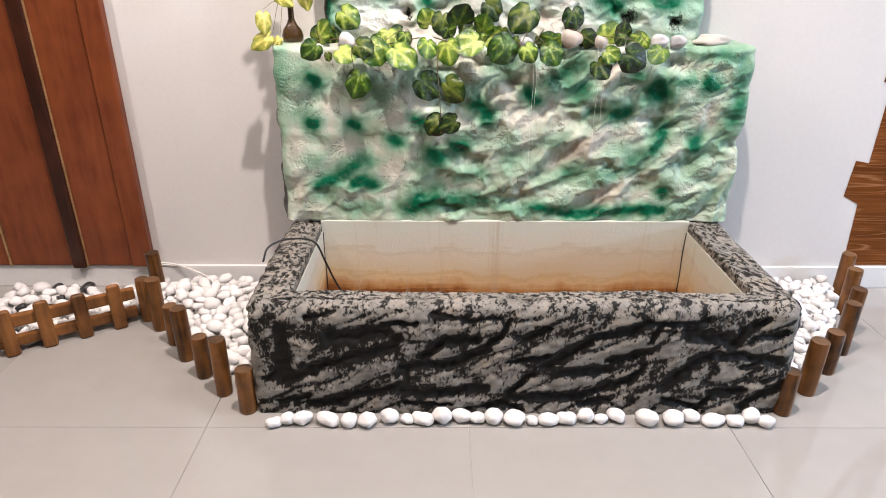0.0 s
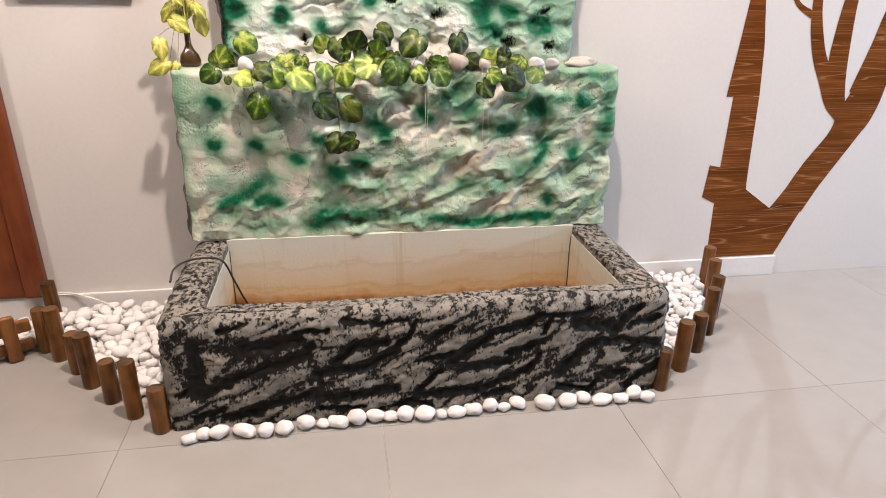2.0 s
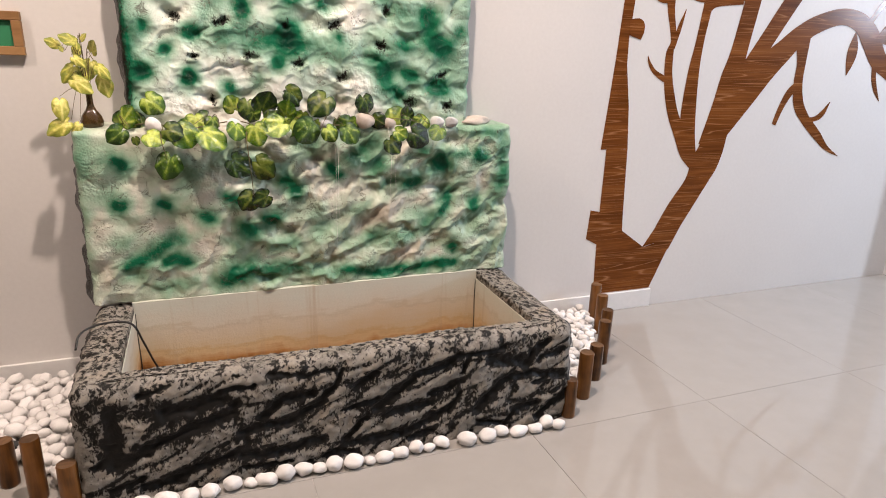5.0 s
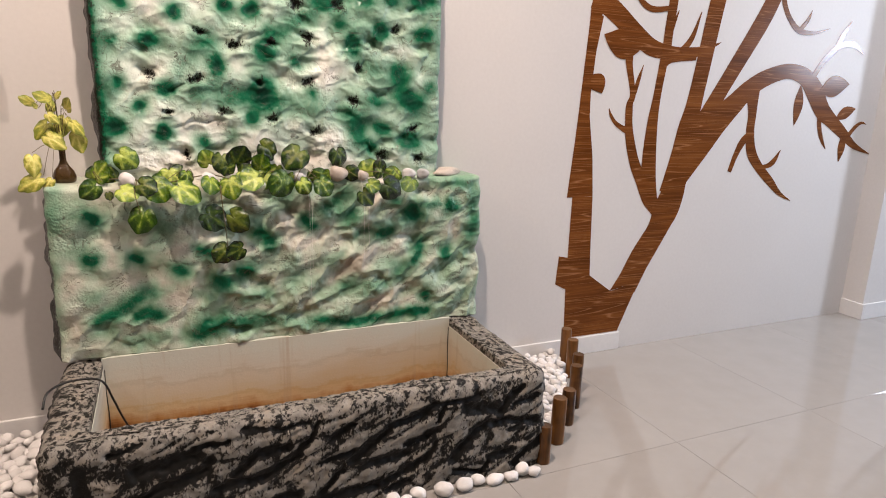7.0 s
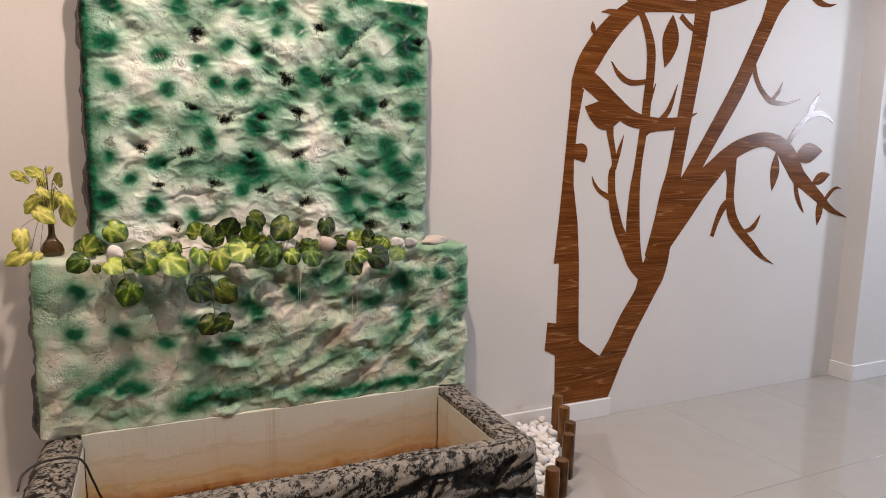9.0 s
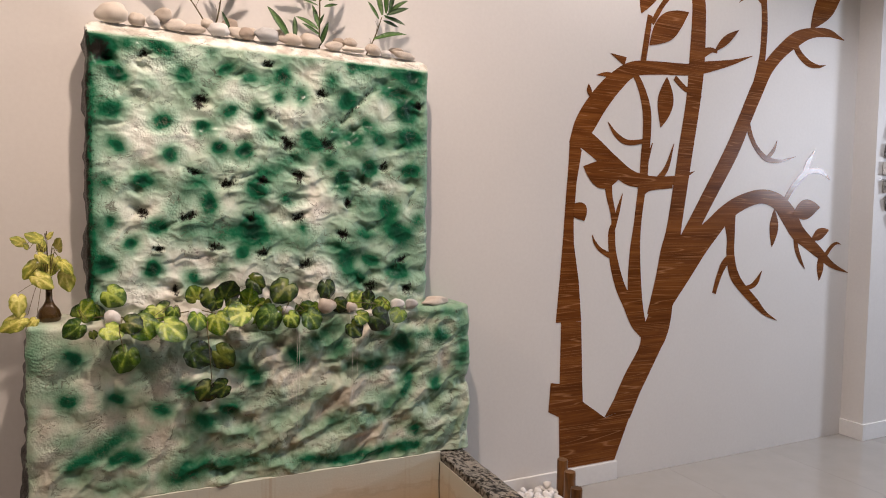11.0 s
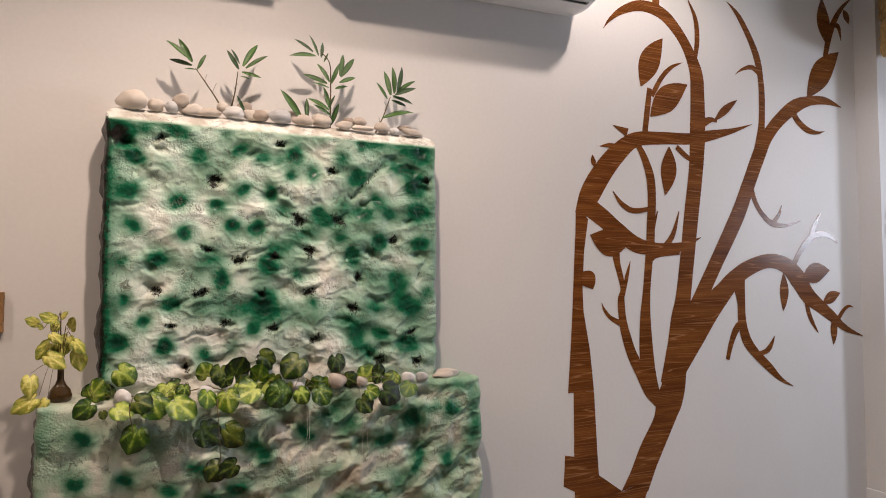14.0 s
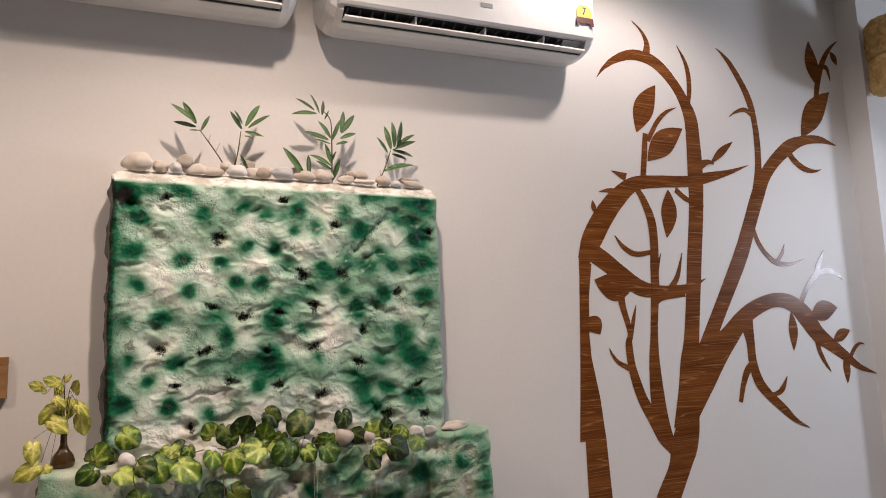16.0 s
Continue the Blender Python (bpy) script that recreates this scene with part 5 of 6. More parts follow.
for k, (x, z, r) in enumerate(LEDGE):
    me = LEDGE_MESH[(0, 0, 1, 2, 2, 3, 3, 1)[k]]
    ob = put("stone", me, m=pose(x, -0.176, 0.770, 0, rng.uniform(-8, 8), rng.uniform(-30, 30)) @ Matrix.Diagonal((r * 1.4, r * 1.1, r * 1.6, 1)))
    tagged(ob, "smooth rounded stone resting on the fountain ledge", "stone", "stones on the ledge")
LUMP = stone_mesh(57, RIVER_STONE, 0.35, 3, 0.5)
tagged(put("stone", LUMP, m=pose(0.635, -0.135, 0.772, 0, 0, 20) @ Matrix.Diagonal((0.05, 0.03, 0.032, 1))), "rough broken stone on the fountain ledge", "stone", "stones on the ledge")

TOP_STONES = [
    (-0.298, 1.597, 0.036, 0.026), (-0.242, 1.588, 0.02, 0.017), (-0.2, 1.587, 0.018, 0.014), (-0.175, 1.606, 0.021, 0.017), (-0.147, 1.588, 0.032, 0.015), (-0.097, 1.588, 0.03, 0.012),
    (-0.062, 1.601, 0.016, 0.013), (-0.032, 1.588, 0.029, 0.015), (0.001, 1.612, 0.022, 0.018), (0.019, 1.591, 0.023, 0.015), (0.046, 1.593, 0.021, 0.016), (0.061, 1.61, 0.015, 0.011),
    (0.105, 1.592, 0.036, 0.017),
]
TOP_STONES_MORE = [
    (0.115, 1.614, 0.031, 0.008), (0.154, 1.613, 0.024, 0.014), (0.171, 1.592, 0.031, 0.017), (0.23, 1.595, 0.029, 0.02), (0.214, 1.616, 0.016, 0.008), (0.304, 1.591, 0.026, 0.012),
    (0.326, 1.607, 0.017, 0.013), (0.357, 1.601, 0.019, 0.013), (0.363, 1.584, 0.033, 0.008), (0.473, 1.589, 0.018, 0.009), (0.514, 1.6, 0.023, 0.009), (0.536, 1.589, 0.035, 0.011),
    (0.429, 1.597, 0.022, 0.016),
]
TOP_MESH = [stone_mesh(s, m, 0.2, 3, 0.75) for s, m in ((61, RIVER_STONE), (62, RIVER_STONE), (63, GREY_STONE), (64, RIVER_STONE), (65, RIVER_STONE))]
for k, (x, z, a, b) in enumerate(TOP_STONES + TOP_STONES_MORE):
    z0 = max(z - b, 1.566) if b > 0.0125 else z - b
    yy = -0.088 if z0 < 1.59 else -0.066
    z0 = 1.568 if z0 < 1.588 else 1.586
    ob = put("stone", TOP_MESH[k % 5], m=pose(x, yy + rng.uniform(-0.004, 0.006), z0, 0, rng.uniform(-6, 6), rng.uniform(-15, 15)) @ Matrix.Diagonal((a * 1.08, max(b, 0.013) * 1.15, b * 1.42, 1)))
    tagged(ob, "smooth beige river stone on top of the fountain", "stone", "stones on top of the fountain")


# ---- leaves ----
def lance_mesh(name, mat, seed, curl=0.2, nl=8, nw=2):
    """A narrow leaf one long from the origin along +x, facing +z."""
    verts, faces, tone = [], [], []
    for i in range(nl + 1):
        t = i / nl
        w = 0.097 * math.sin(math.pi * min(1, t * 0.93 + 0.07)) ** 0.8
        for j in range(-nw, nw + 1):
            s = j / nw
            verts.append((t, w * s, -curl * t * t * 0.8 + w * abs(s) ** 1.5 * 0.35 + 0.01 * math.sin(6 * t + seed)))
            tone.append(0.3 + 0.5 * abs(s))
    row = 2 * nw + 1
    for i in range(nl):
        faces += [(i * row + j, (i + 1) * row + j, (i + 1) * row + j + 1, i * row + j + 1) for j in range(row - 1)]
    me = mesh_of(name, verts, faces, mat)
    paint(me, np.column_stack([tone, tone, tone]))
    return me


def leaf_mesh(name, mat, seed, tip=0.10, nr=9, na=54):
    """A rounded heart-shaped leaf one long, its stalk at the origin, its tip along +x, facing +z."""
    r = random.Random(seed)
    p1, p2, p3, cup = r.uniform(0, 6), r.uniform(0, 6), r.uniform(0, 6), r.uniform(0.02, 0.22)
    verts, tone, faces = [(0.5, 0, 0)], [0.1], []
    for i in range(1, nr + 1):
        rho = i / nr
        for k in range(na):
            a = 2 * math.pi * k / na
            off = min(a, 2 * math.pi - a)
            edge = 0.5 * (1 + tip * math.exp(-(off / 0.28) ** 2) - 0.36 * math.exp(-((math.pi - off) / 0.17) ** 2) + 0.05 * math.exp(-((math.pi - off - 0.6) / 0.4) ** 2) + 0.03 * math.sin(3 * a + p1) + 0.018 * math.sin(7 * a + p2) + 0.012 * math.sin(11 * a + p3))
            x, y = 0.5 + edge * rho * math.cos(a), edge * rho * math.sin(a) * 1.04
            vein_angle = math.atan2(y, x - 0.12)
            near = min(1, 2 * math.hypot(x - 0.12, y))
            z = -cup * rho * rho + 0.10 * abs(y) + 0.024 * math.cos(vein_angle * 9) * near * rho
            z += rho * (0.045 * math.sin(a + p3) + 0.03 * math.sin(2 * a + p1) + 0.010 * math.sin(5 * a + p2) * rho)
            verts.append((x, y, z))
            vein = 1 - abs(math.cos(vein_angle * 4.5)) ** 7
            tone.append(min(1, 0.02 + 0.50 * rho ** 5 + 0.48 * vein * near))
    for k in range(na):
        faces.append((0, 1 + k, 1 + (k + 1) % na))
    for i in range(nr - 1):
        for k in range(na):
            a, b = 1 + i * na + k, 1 + i * na + (k + 1) % na
            faces.append((a, a + na, b + na, b))
    me = mesh_of(name, verts, faces, mat)
    paint(me, np.column_stack([tone, tone, tone]))
    return me


def aim(base, tip, face, size=None):
    """The pose of a leaf from base to tip, with its upper side towards face."""
    x = Vector(tip) - Vector(base)
    length = size or x.length
    x.normalize()
    z = (Vector(face) - x * Vector(face).dot(x)).normalized()
    y = z.cross(x)
    m = Matrix((x, y, z)).transposed().to_4x4()
    return Matrix.Translation(base) @ m @ Matrix.Diagonal((length, length, length, 1))


HEARTS = [leaf_mesh("leaf", VINE_LEAF, s) for s in range(5)]
MIDS = [leaf_mesh("leaf", MID_LEAF, s) for s in (14, 15, 16)]
SHADED_LEAVES = [leaf_mesh("leaf", SHADED_LEAF, s) for s in (7, 8, 9)]
YELLOWS = [leaf_mesh("leaf", YELLOW_LEAF, s, 0.22) for s in (11, 12, 13)]
LANCES = [lance_mesh("leaf", BAMBOO_LEAF, s, 0.15 + 0.1 * (s % 2)) for s in (21, 22, 23)]
LEAVES = [
    (-0.301, 0.842, 0.028), (-0.367, 0.808, 0.029), (-0.385, 0.77, 0.022), (-0.345, 0.755, 0.011), (-0.303, 0.762, 0.024), (-0.259, 0.78, 0.024),
    (-0.229, 0.768, 0.029), (-0.162, 0.759, 0.033), (-0.275, 0.693, 0.03), (-0.098, 0.688, 0.032), (-0.04, 0.678, 0.03), (-0.079, 0.588, 0.026),
    (-0.043, 0.593, 0.023), (-0.102, 0.838, 0.021), (-0.06, 0.828, 0.023), (-0.015, 0.841, 0.03), (0.061, 0.867, 0.025), (0.043, 0.823, 0.025),
    (-0.099, 0.777, 0.026), (-0.048, 0.769, 0.027), (0.005, 0.787, 0.031), (0.087, 0.774, 0.03), (0.14, 0.843, 0.037), (0.09, 0.774, 0.034),
    (0.153, 0.768, 0.021), (0.209, 0.764, 0.027), (0.275, 0.839, 0.027), (0.367, 0.8, 0.027), (0.413, 0.754, 0.029), (0.355, 0.763, 0.02),
    (0.335, 0.73, 0.027), (0.473, 0.764, 0.022), (0.066, 0.861, 0.024),
]
vine = thing("artificial_vine", "artificial trailing vine with round variegated green leaves on the fountain ledge", "plant")
rng = random.Random(11)
tube("stem", [(-0.40, -0.155, 0.782), (-0.31, -0.16, 0.790), (-0.22, -0.185, 0.779), (-0.1, -0.155, 0.795), (-0.02, -0.185, 0.782), (0.06, -0.15, 0.803), (0.16, -0.185, 0.784), (0.27, -0.15, 0.790), (0.36, -0.18, 0.800), (0.49, -0.155, 0.779)], 0.0018, 0.0012, STEM, vine)
tube("stem", [(-0.07, -0.18, 0.785), (-0.075, -0.240, 0.75), (-0.07, -0.248, 0.68), (-0.065, -0.246, 0.60)], 0.0015, 0.001, STEM, vine)
tube("stem", [(-0.28, -0.18, 0.785), (-0.285, -0.234, 0.76), (-0.275, -0.240, 0.71)], 0.0015, 0.001, STEM, vine)
# 0 bright, 1 mid, 2 with the upper leaves' shade in its colour.
LEAF_TONES = "101202001222202220000121112120202"
extra = [(-0.375 + 0.0196 * i + rng.uniform(-0.012, 0.012), rng.uniform(0.776, 0.815), rng.uniform(0.016, 0.024)) for i in range(44)]
extra = [e for e in extra if not any(abs(e[0] - s[0]) < 0.030 and e[1] > 0.765 for s in LEDGE)]
for k, (x, z, r) in enumerate(LEAVES + extra):
    above = z > 0.795
    tone = int(LEAF_TONES[k]) if k < len(LEAVES) else (2, 1, 0, 2, 1)[k % 5]
    y = (-0.150 if above else -0.224 if k < len(LEAVES) else -0.172) + rng.uniform(-0.012, 0.006)
    if z < 0.72:
        y = -0.242
    ang = rng.uniform(-1.2, 1.2) + (math.pi if above and k % 2 else 0)
    tilt = rng.uniform(-0.6, -0.15) if tone == 0 else rng.uniform(-0.35, 0.15)
    down = Vector((math.sin(ang), tilt, -math.cos(ang))).normalized()
    L = r * rng.uniform(2.1, 2.5)
    c = Vector((x, y, z))
    base = c - down * L * 0.5
    face = Vector((rng.uniform(-0.6, 0.6), -1, rng.uniform(0.3, 1.2) if tone == 0 else rng.uniform(-0.3, 0.4)))
    put("leaf", (HEARTS, MIDS, SHADED_LEAVES)[tone][k % 3], vine, "", aim(base, c + down * L * 0.5, face, L))

for x, z in ((0.165, 0.43), (0.172, 0.52), (0.33, 0.50), (0.345, 0.58)):
    tube("strand", [(x, -0.188, 0.778), (x + 0.004, -0.212, 0.70), (x + 0.002, -0.214, (0.70 + z) / 2), (x + 0.005, -0.213, z)], 0.0005, 0.0003, WHITE_CABLE, vine, "thin pale hanging strand", 5, 5)
for k in range(9):
    x = rng.uniform(-0.38, 0.42)
    tube("stem", [(x, -0.16, 0.783), (x + rng.uniform(-0.03, 0.03), -0.175, 0.80 + rng.uniform(0, 0.02)), (x + rng.uniform(-0.06, 0.06), -0.2, 0.785)], 0.0011, 0.0008, STEM, vine)

# vase of yellow-green leaves
vase = thing("vase_plant", "small brown glass bottle vase with yellow-green heart-shaped leaves", "plant")
prof = [(0.0, 0.0), (0.016, 0.0), (0.0205, 0.006), (0.0215, 0.017), (0.018, 0.032), (0.010, 0.046), (0.0062, 0.058), (0.0058, 0.082), (0.0068, 0.088), (0.005, 0.088), (0.0045, 0.06)]
sides = 20
VX, VY, VZ = -0.452, -0.115, 0.776
vv = [(VX + 1.3 * r * math.cos(2 * math.pi * j / sides), VY + 1.3 * r * math.sin(2 * math.pi * j / sides), VZ + z) for r, z in prof for j in range(sides)]
ff = [(i * sides + j, i * sides + (j + 1) % sides, (i + 1) * sides + (j + 1) % sides, (i + 1) * sides + j) for i in range(len(prof) - 1) for j in range(sides)]
VASE_MAT, vn, vl, vb = material("brown_glass", 0.12, 0, 0.6)
vb.inputs["Base Color"].default_value = (0.10, 0.055, 0.02, 1)
vb.inputs["Transmission Weight"].default_value = 0.45
put("bottle", mesh_of("bottle", vv, ff, VASE_MAT), vase, "brown glass bottle")
VLEAVES = [
    (-0.515, 0.989, 0.015), (-0.477, 0.999, 0.017), (-0.47, 0.974, 0.014), (-0.446, 1.005, 0.01), (-0.425, 0.979, 0.019), (-0.465, 0.952, 0.015),
    (-0.488, 0.922, 0.022), (-0.444, 0.931, 0.025), (-0.408, 0.93, 0.019), (-0.466, 0.894, 0.023), (-0.408, 0.893, 0.023), (-0.515, 0.839, 0.023),
    (-0.522, 0.791, 0.026), (-0.498, 0.977, 0.008), (-0.486, 0.788, 0.015),
]
for k, (x, z, r) in enumerate(VLEAVES):
    c = Vector((VX + (x - VX) * 0.92, -0.125 + rng.uniform(-0.025, 0.025), z - 0.004))
    ang = rng.uniform(-1.0, 1.0)
    if k in (11, 12, 14):
        c.y = -0.165
    d = Vector((math.sin(ang) + (x - VX) * 6, rng.uniform(-0.4, 0.0), -math.cos(ang) * (1 if z < 0.96 else -0.3))).normalized()
    L = r * 2.2
    b = c - d * L * 0.5
    put("leaf", YELLOWS[k % 3], vase, "", aim(b, c + d * L * 0.5, (rng.uniform(-0.5, 0.5), -1, rng.uniform(0.1, 0.9)), L) @ Matrix.Diagonal((1.1, 0.78, 1, 1)))
    root = (VX, VY, VZ + 0.084)
    tube("stem", [root, ((b.x + VX) / 2, (b.y + VY) / 2 - 0.005, max(b.z, VZ + 0.09) + 0.012), tuple(b)], 0.0009, 0.0006, STEM, vase)

# bamboo sprigs
BB_s1 = [
    (-0.044, 1.618), (-0.139, 1.706),
]
BB_s1l = [
    (-0.151, 1.725, -0.213, 1.779), (-0.148, 1.722, -0.187, 1.791), (-0.148, 1.713, -0.212, 1.73), (-0.138, 1.7, -0.169, 1.703), (-0.134, 1.7, -0.111, 1.752),
]
BB_s2 = [
    (-0.047, 1.618), (-0.021, 1.711),
]
BB_s2l = [
    (-0.019, 1.718, -0.052, 1.77), (-0.018, 1.733, -0.039, 1.778), (-0.007, 1.729, 0.037, 1.816), (0.002, 1.724, 0.058, 1.773), (-0.01, 1.711, 0.045, 1.7), (-0.013, 1.697, 0.011, 1.691),
]
BB_s3 = [
    (0.261, 1.561), (0.259, 1.706), (0.252, 1.771), (0.222, 1.799),
]
BB_s3l = [
    (0.203, 1.803, 0.15, 1.851), (0.218, 1.792, 0.192, 1.855), (0.21, 1.791, 0.131, 1.788), (0.226, 1.787, 0.234, 1.839), (0.236, 1.775, 0.246, 1.801), (0.253, 1.712, 0.218, 1.771),
    (0.247, 1.708, 0.175, 1.74), (0.253, 1.693, 0.198, 1.703), (0.26, 1.71, 0.283, 1.774), (0.287, 1.737, 0.301, 1.817), (0.289, 1.734, 0.34, 1.81), (0.287, 1.717, 0.344, 1.747),
    (0.273, 1.695, 0.319, 1.718), (0.257, 1.631, 0.24, 1.701), (0.254, 1.624, 0.19, 1.661), (0.258, 1.608, 0.207, 1.636), (0.261, 1.579, 0.282, 1.648), (0.257, 1.637, 0.267, 1.671),
]
BB_s4 = [
    (0.409, 1.597), (0.458, 1.692),
]
BB_s4l = [
    (0.444, 1.681, 0.41, 1.731), (0.458, 1.696, 0.441, 1.781), (0.472, 1.705, 0.469, 1.795), (0.478, 1.706, 0.497, 1.79), (0.48, 1.71, 0.543, 1.76), (0.472, 1.698, 0.537, 1.729),
    (0.462, 1.68, 0.518, 1.67), (0.465, 1.691, 0.544, 1.683), (0.43, 1.618, 0.541, 1.664), (0.465, 1.697, 0.509, 1.689),
]
BB_solo = [
    (0.162, 1.627, 0.109, 1.685), (0.185, 1.614, 0.186, 1.675), (-0.002, 1.631, -0.02, 1.648),
]


def sprig(line, leaves, y=-0.075, lean=-0.012):
    """A bamboo sprig: a thin stem along line, and narrow leaves (from x, z, to x, z)."""
    plant = thing("bamboo_sprig", "thin bamboo sprig with narrow dark green leaves among the stones", "plant", "bamboo sprigs")
    if line:
        pts = [(x, y + lean * i, z) for i, (x, z) in enumerate(line)]
        pts[0] = (pts[0][0], y, 1.566)
        if len(pts) == 2:
            pts.insert(1, ((pts[0][0] + pts[1][0]) / 2 + 0.004, y + lean * 0.4, (pts[0][2] + pts[1][2]) / 2))
        tube("stem", pts, 0.0026, 0.0014, STEM, plant)
        for i in range(3):
            f = rng.uniform(0.2, 0.8)
            bx, bz = pts[0][0] + (pts[-1][0] - pts[0][0]) * f, pts[0][2] + (pts[-1][2] - pts[0][2]) * f
            tube("stem", [(bx, y + lean * f, bz), (bx + rng.uniform(-0.012, 0.012), y + lean - 0.004, bz + rng.uniform(0.012, 0.03))], 0.0008, 0.0005, STEM, plant, "", 2, 5)
    for i, (bx, bz, x, z) in enumerate(leaves):
        by = y + lean * 1.3 + rng.uniform(-0.006, 0.006)
        tip = (x, by + rng.uniform(-0.022, 0.014), z)
        put("leaf", LANCES[i % 3], plant, "", aim((bx, by, bz), tip, (rng.uniform(-0.4, 0.4), -1, rng.uniform(0.0, 0.9))) @ Matrix.Diagonal((1.0, rng.uniform(0.95, 1.2), 1, 1)))
    return plant


sprig(BB_s1, BB_s1l)
sprig(BB_s2, BB_s2l)
sprig(BB_s3, BB_s3l)
sprig(BB_s4, BB_s4l)
for bx, bz, x, z in BB_solo:
    sprig([], [(bx + (bx - x) * 0.1, 1.588, x, z - 0.012)])


# ---- air conditioners ----
def air_conditioner(x0, z, detailed, width=1.035):
    ac = thing("air_conditioner", "white split air conditioner mounted high on the wall, louvre half open", "air conditioner", "air conditioners", at=(x0, 0, z))
    ac.rotation_euler = (0, radians(-1.5), 0)

    def extrude(name, prof, a, b, mat, label="", smooth=False):
        k = len(prof)
        verts = [(a, y, zz) for y, zz in prof] + [(b, y, zz) for y, zz in prof]
        faces = [(i, (i + 1) % k, k + (i + 1) % k, k + i) for i in range(k)] + [tuple(range(k))[::-1], tuple(range(k, 2 * k))]
        bm = bmesh.new()
        vs = [bm.verts.new(v) for v in verts]
        for f in faces:
            bm.faces.new([vs[i] for i in f])
        bmesh.ops.recalc_face_normals(bm, faces=bm.faces)
        return put(name, of_bmesh(name, bm, mat, smooth), ac, label)
    body = [(-0.0005, 0.31), (-0.0005, 0.03), (-0.03, 0.008), (-0.08, 0.0), (-0.12, 0.0), (-0.148, 0.006), (-0.118, 0.028), (-0.112, 0.048), (-0.186, 0.046), (-0.20, 0.29), (-0.18, 0.31)]
    extrude("body", body, 0.055, width - 0.055, AC_WHITE)
    cheek = [(-0.0005, 0.31), (-0.0005, 0.03), (-0.03, 0.008), (-0.08, 0.0), (-0.12, 0.0), (-0.155, 0.008), (-0.185, 0.03), (-0.203, 0.07), (-0.208, 0.29), (-0.18, 0.311)]
    for inner, outer in ((0.055, 0.0), (width - 0.055, width)):
        bm, rings = bmesh.new(), []
        for f in (0.0, 0.4, 0.7, 0.9, 1.0):
            lift = 0.075 * (1 - math.sqrt(1 - f * f))
            rings.append([bm.verts.new((inner + (outer - inner) * f, y * (1 - 0.12 * f ** 4), zz + lift * max(0, 1 - zz / 0.2))) for y, zz in cheek])
        for ra, rb in zip(rings, rings[1:]):
            for i in range(len(cheek)):
                bm.faces.new((ra[i], ra[(i + 1) % len(cheek)], rb[(i + 1) % len(cheek)], rb[i]))
        bm.faces.new(rings[0])
        bm.faces.new(rings[-1])
        put("end_cap", of_bmesh("end_cap", bm, AC_WHITE), ac)
    extrude("front_panel", [(-0.2005, 0.30), (-0.190, 0.050), (-0.200, 0.044), (-0.208, 0.054), (-0.214, 0.29), (-0.208, 0.302)], 0.032, width - 0.032, AC_WHITE, "glossy white front panel")
    extrude("air_outlet", [(-0.1135, 0.0465), (-0.119, 0.028), (-0.146, 0.0095), (-0.150, 0.013), (-0.132, 0.032), (-0.128, 0.0455), (-0.184, 0.0452), (-0.184, 0.0475)], 0.06, width - 0.06, AC_DARK, "dark outlet slot")
    extrude("louvre", [(-0.187, 0.010), (-0.147, 0.014), (-0.145, 0.018), (-0.185, 0.016)], 0.058, width - 0.058, AC_WHITE, "white louvre blade")
    for i in range(20):
        xx = 0.07 + i * 0.042
        extrude("guide_vane", [(-0.128, 0.0450), (-0.132, 0.034), (-0.146, 0.032), (-0.176, 0.0448)], xx, xx + 0.005, AC_VANE)
    extrude("blank_plate", [(-0.128, 0.0450), (-0.132, 0.032), (-0.150, 0.026), (-0.182, 0.0448)], width - 0.145, width - 0.065, AC_GREY, "grey blank plate")
    for xx in (0.30, 0.56, 0.80):
        extrude("divider", [(-0.116, 0.046), (-0.120, 0.024), (-0.176, 0.022), (-0.182, 0.046)], xx, xx + 0.006, AC_WHITE)
    if detailed:
        extrude("brand_mark", [(-0.2105, 0.119), (-0.2098, 0.103), (-0.2110, 0.103), (-0.2117, 0.119)], 0.535, 0.58, AC_GREY, "small grey brand mark")
        bm = bmesh.new()
        bmesh.ops.create_cone(bm, cap_ends=True, segments=28, radius1=0.034, radius2=0.034, depth=0.0012)
        bmesh.ops.rotate(bm, cent=(0, 0, 0), matrix=Matrix.Rotation(radians(90), 3, "X"), verts=bm.verts)
        badge = put("sticker", of_bmesh("sticker", bm, GOLD), ac, "round yellow sticker", pose(width - 0.068, -0.2122, 0.143, -2))
        ribbon = box_bm(-0.036, 0.036, -0.0012, 0.0, -0.040, -0.018)
        put("ribbon", of_bmesh("ribbon", ribbon, RED), badge, "dark red ribbon", pose(0, -0.0012, 0))
        for sx in (-1, 1):
            put("ribbon_tail", of_bmesh("ribbon_tail", box_bm(sx * 0.030 - 0.008, sx * 0.030 + 0.008, -0.0009, 0.0, -0.050, -0.024), RED), badge, "", pose(0, -0.0008, 0))
        cu = bpy.data.curves.new("figure", "FONT")
        cu.body, cu.size, cu.align_x, cu.align_y, cu.extrude = "7", 0.042, "CENTER", "CENTER", 0.0004
        cu.materials.append(INK)
        num = new("figure", cu)
        num.parent = badge
        num.matrix_basis = pose(0, -0.0016, 0.006, 90)
    return ac


air_conditioner(0.224, 2.076, True)
air_conditioner(-0.890, 2.053, False)

# ---- small things ----
sign = thing("wall_sign", "small wooden framed sign with a green panel on the wall", "sign")
SX0, SX1, SZ0, SZ1 = -0.905, -0.600, 0.952, 1.060
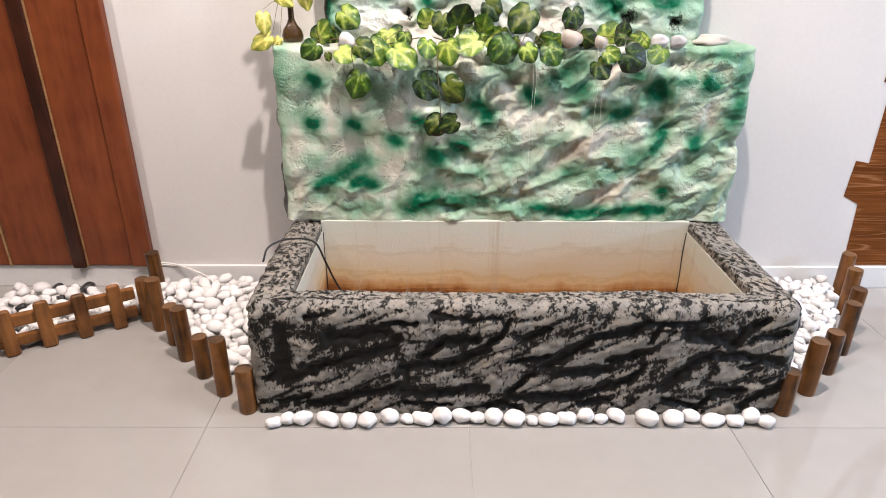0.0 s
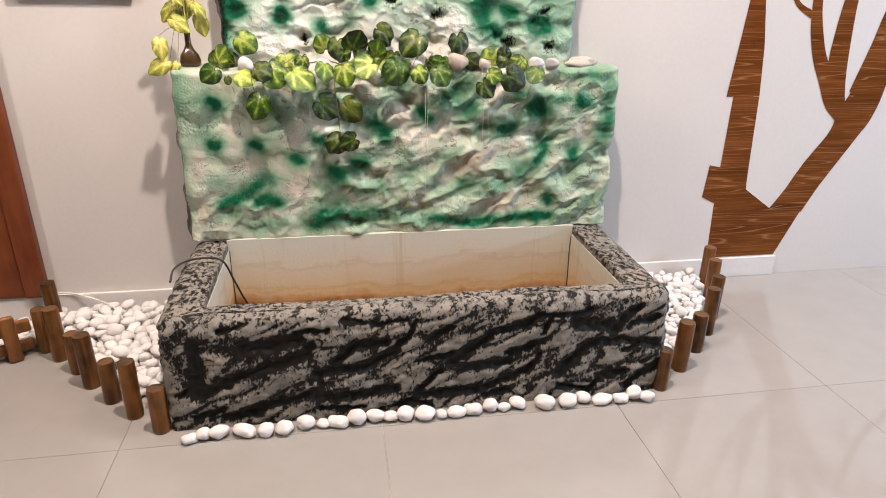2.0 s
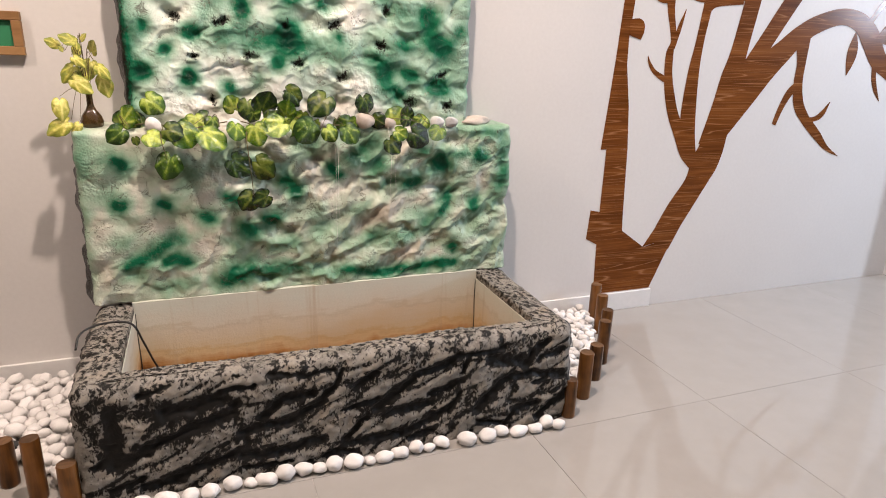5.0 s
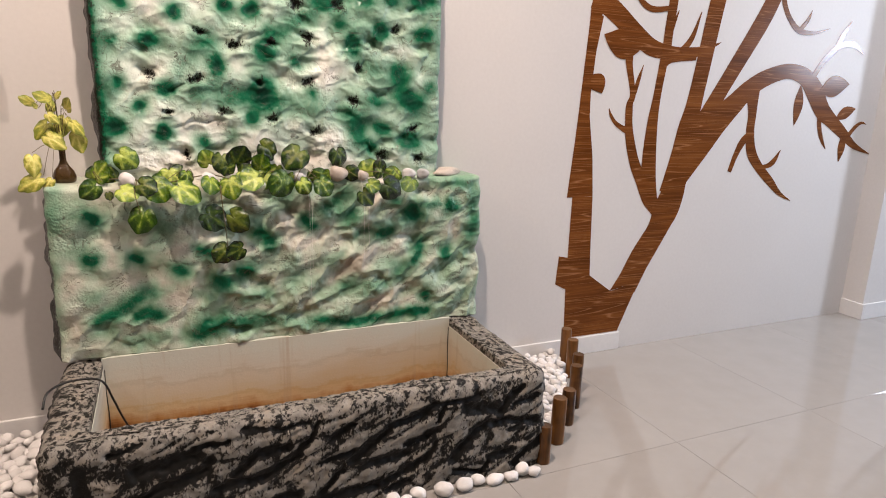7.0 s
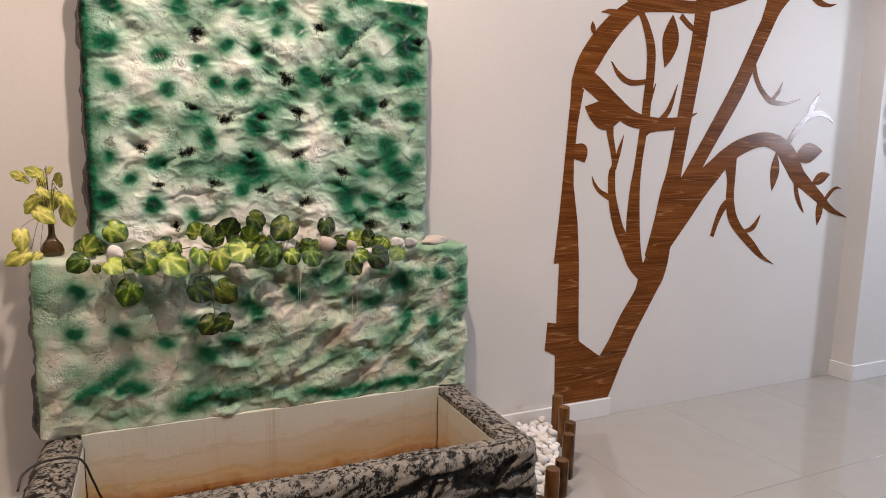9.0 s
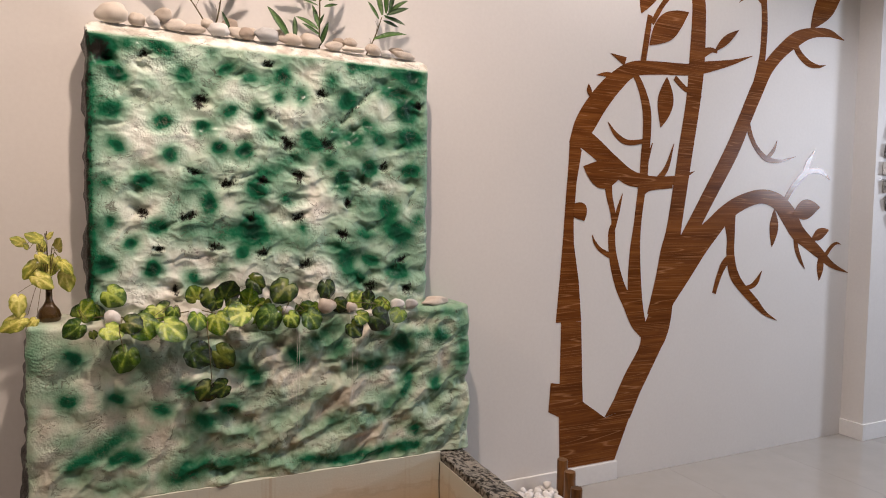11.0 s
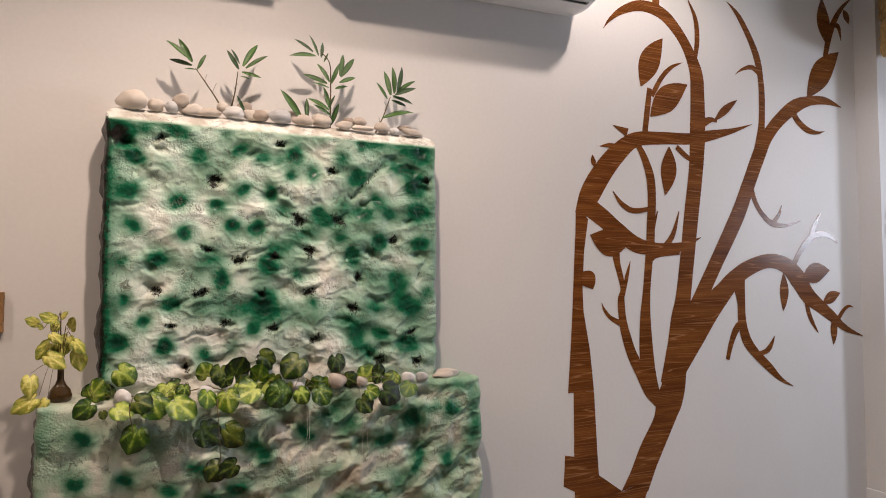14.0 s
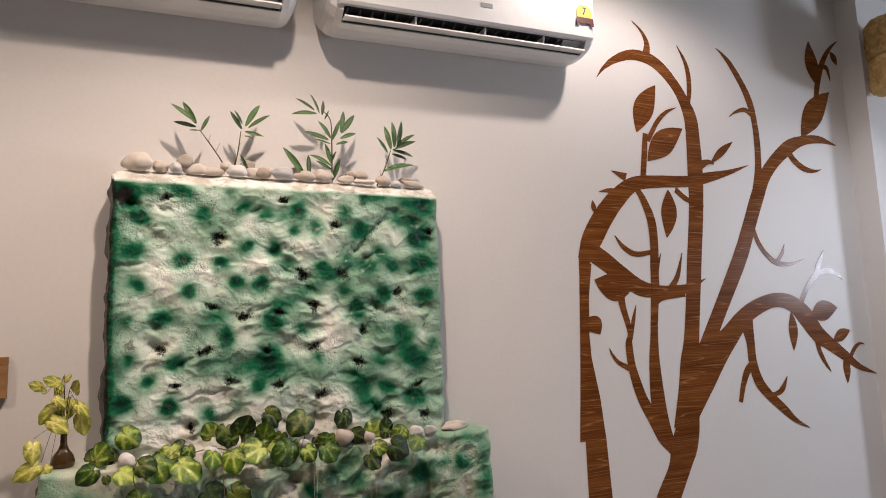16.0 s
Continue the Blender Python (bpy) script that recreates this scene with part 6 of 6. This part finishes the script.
for a in ((SX0, SX1, SZ0, SZ0 + 0.022), (SX0, SX1, SZ1 - 0.022, SZ1), (SX0, SX0 + 0.022, SZ0 + 0.022, SZ1 - 0.022), (SX1 - 0.022, SX1, SZ0 + 0.022, SZ1 - 0.022)):
    box("frame_bar", a[0], a[1], -0.02, -0.0005, a[2], a[3], SIGN_WOOD, sign, bevel=0.002)
box("panel", SX0 + 0.0225, SX1 - 0.0225, -0.010, -0.0005, SZ0 + 0.0225, SZ1 - 0.0225, SIGN_GREEN, sign, "green panel")

cable = thing("pump_cable", "thin black cable lying over the basin rim", "cable")
tube("cord", [(-0.515, -0.40, 0.275), (-0.508, -0.37, 0.300), (-0.48, -0.335, 0.306), (-0.43, -0.325, 0.307), (-0.39, -0.34, 0.300), (-0.37, -0.33, 0.24), (-0.35, -0.30, 0.16), (-0.32, -0.26, 0.075), (-0.28, -0.25, 0.066)], 0.0028, 0.0028, BLACK_CABLE, cable, "", 8)
wire = thing("white_cable", "thin white cable running down to the pebbles", "cable")
tube("cord", [(-0.975, -0.016, 0.085), (-0.93, -0.016, 0.084), (-0.87, -0.03, 0.074), (-0.80, -0.06, 0.058), (-0.77, -0.09, 0.05)], 0.003, 0.003, WHITE_CABLE, wire, "", 8)

coir = thing("coir_bundle", "rough brown coir fibre bundle hanging below the ceiling", "decoration")
for z0, z1, r in ((2.165, 2.33, 0.118), (2.33, 2.51, 0.12)):
    verts, faces, sides, rows = [], [], 64, 12
    for i in range(rows + 1):
        for j in range(sides):
            an = 2 * math.pi * j / sides
            k = r * (1 + 0.10 * noise.noise(Vector((math.cos(an) * 6, math.sin(an) * 6, i * 0.9 + z0 * 7)))) * (0.9 if i in (0, rows) else 1)
            verts.append((2.985 + k * math.cos(an), -0.25 + k * math.sin(an), z0 + (z1 - z0) * i / rows + 0.008 * noise.noise(Vector((an * 5, i, z0)))))
    for i in range(rows):
        faces += [(i * sides + j, i * sides + (j + 1) % sides, (i + 1) * sides + (j + 1) % sides, (i + 1) * sides + j) for j in range(sides)]
    faces += [tuple(range(sides))[::-1], tuple(rows * sides + j for j in range(sides))]
    put("fibre_roll", mesh_of("fibre_roll", verts, faces, STRAW), coir)
tube("cord", [(2.985, -0.25, 2.505), (2.985, -0.25, 2.6), (2.985, -0.25, CEIL)], 0.006, 0.006, STRAW, coir)

mirror = thing("round_mirror", "large round mirror with a silver mosaic rim on the wall", "mirror", at=(3.515, -0.112, 1.33))
bm = bmesh.new()
bmesh.ops.create_cone(bm, cap_ends=True, segments=64, radius1=0.40, radius2=0.40, depth=0.012)
bmesh.ops.rotate(bm, cent=(0, 0, 0), matrix=Matrix.Rotation(radians(90), 3, "X"), verts=bm.verts)
put("glass", of_bmesh("glass", bm, MIRROR), mirror, "mirror glass", pose(0, -0.008, 0))
tile_me = of_bmesh("mosaic_tile", box_bm(-0.032, 0.032, -0.022, 0, -0.06, 0.06, 0.004), MOSAIC)
for k in range(36):
    an = 2 * math.pi * k / 36
    put("mosaic_tile", tile_me, mirror, "", pose(0.455 * math.cos(an), 0, 0.455 * math.sin(an), 0, 90 - math.degrees(an), 0))

# ---- floor tiles ----
floor = box("floor", X0 - 0.12, X1 + 0.12, Y0 - 0.12, 0.14, -0.12, -0.003, GROUT)
tagged(floor, "polished cream porcelain floor tiles with thin joints", "floor", kind="structure")
tile_meshes = {}
xs = [X0] + [round(-2.4 + 0.6 * i, 3) for i in range(14) if -2.4 + 0.6 * i < X1] + [X1]
ys = [Y0, -6.7, -5.5, -4.3, -3.1, -1.9, -0.70, 0.0]
for i in range(len(xs) - 1):
    for j in range(len(ys) - 1):
        w, d = round(xs[i + 1] - xs[i], 3), round(ys[j + 1] - ys[j], 3)
        if w < 0.02 or d < 0.02:
            continue
        if (w, d) not in tile_meshes:
            tile_meshes[(w, d)] = of_bmesh("tile", box_bm(0.0005, w - 0.0005, 0.0005, d - 0.0005, -0.003, 0, 0.0004, 1), TILE)
        put("tile", tile_meshes[(w, d)], floor, m=pose(xs[i], ys[j], 0))
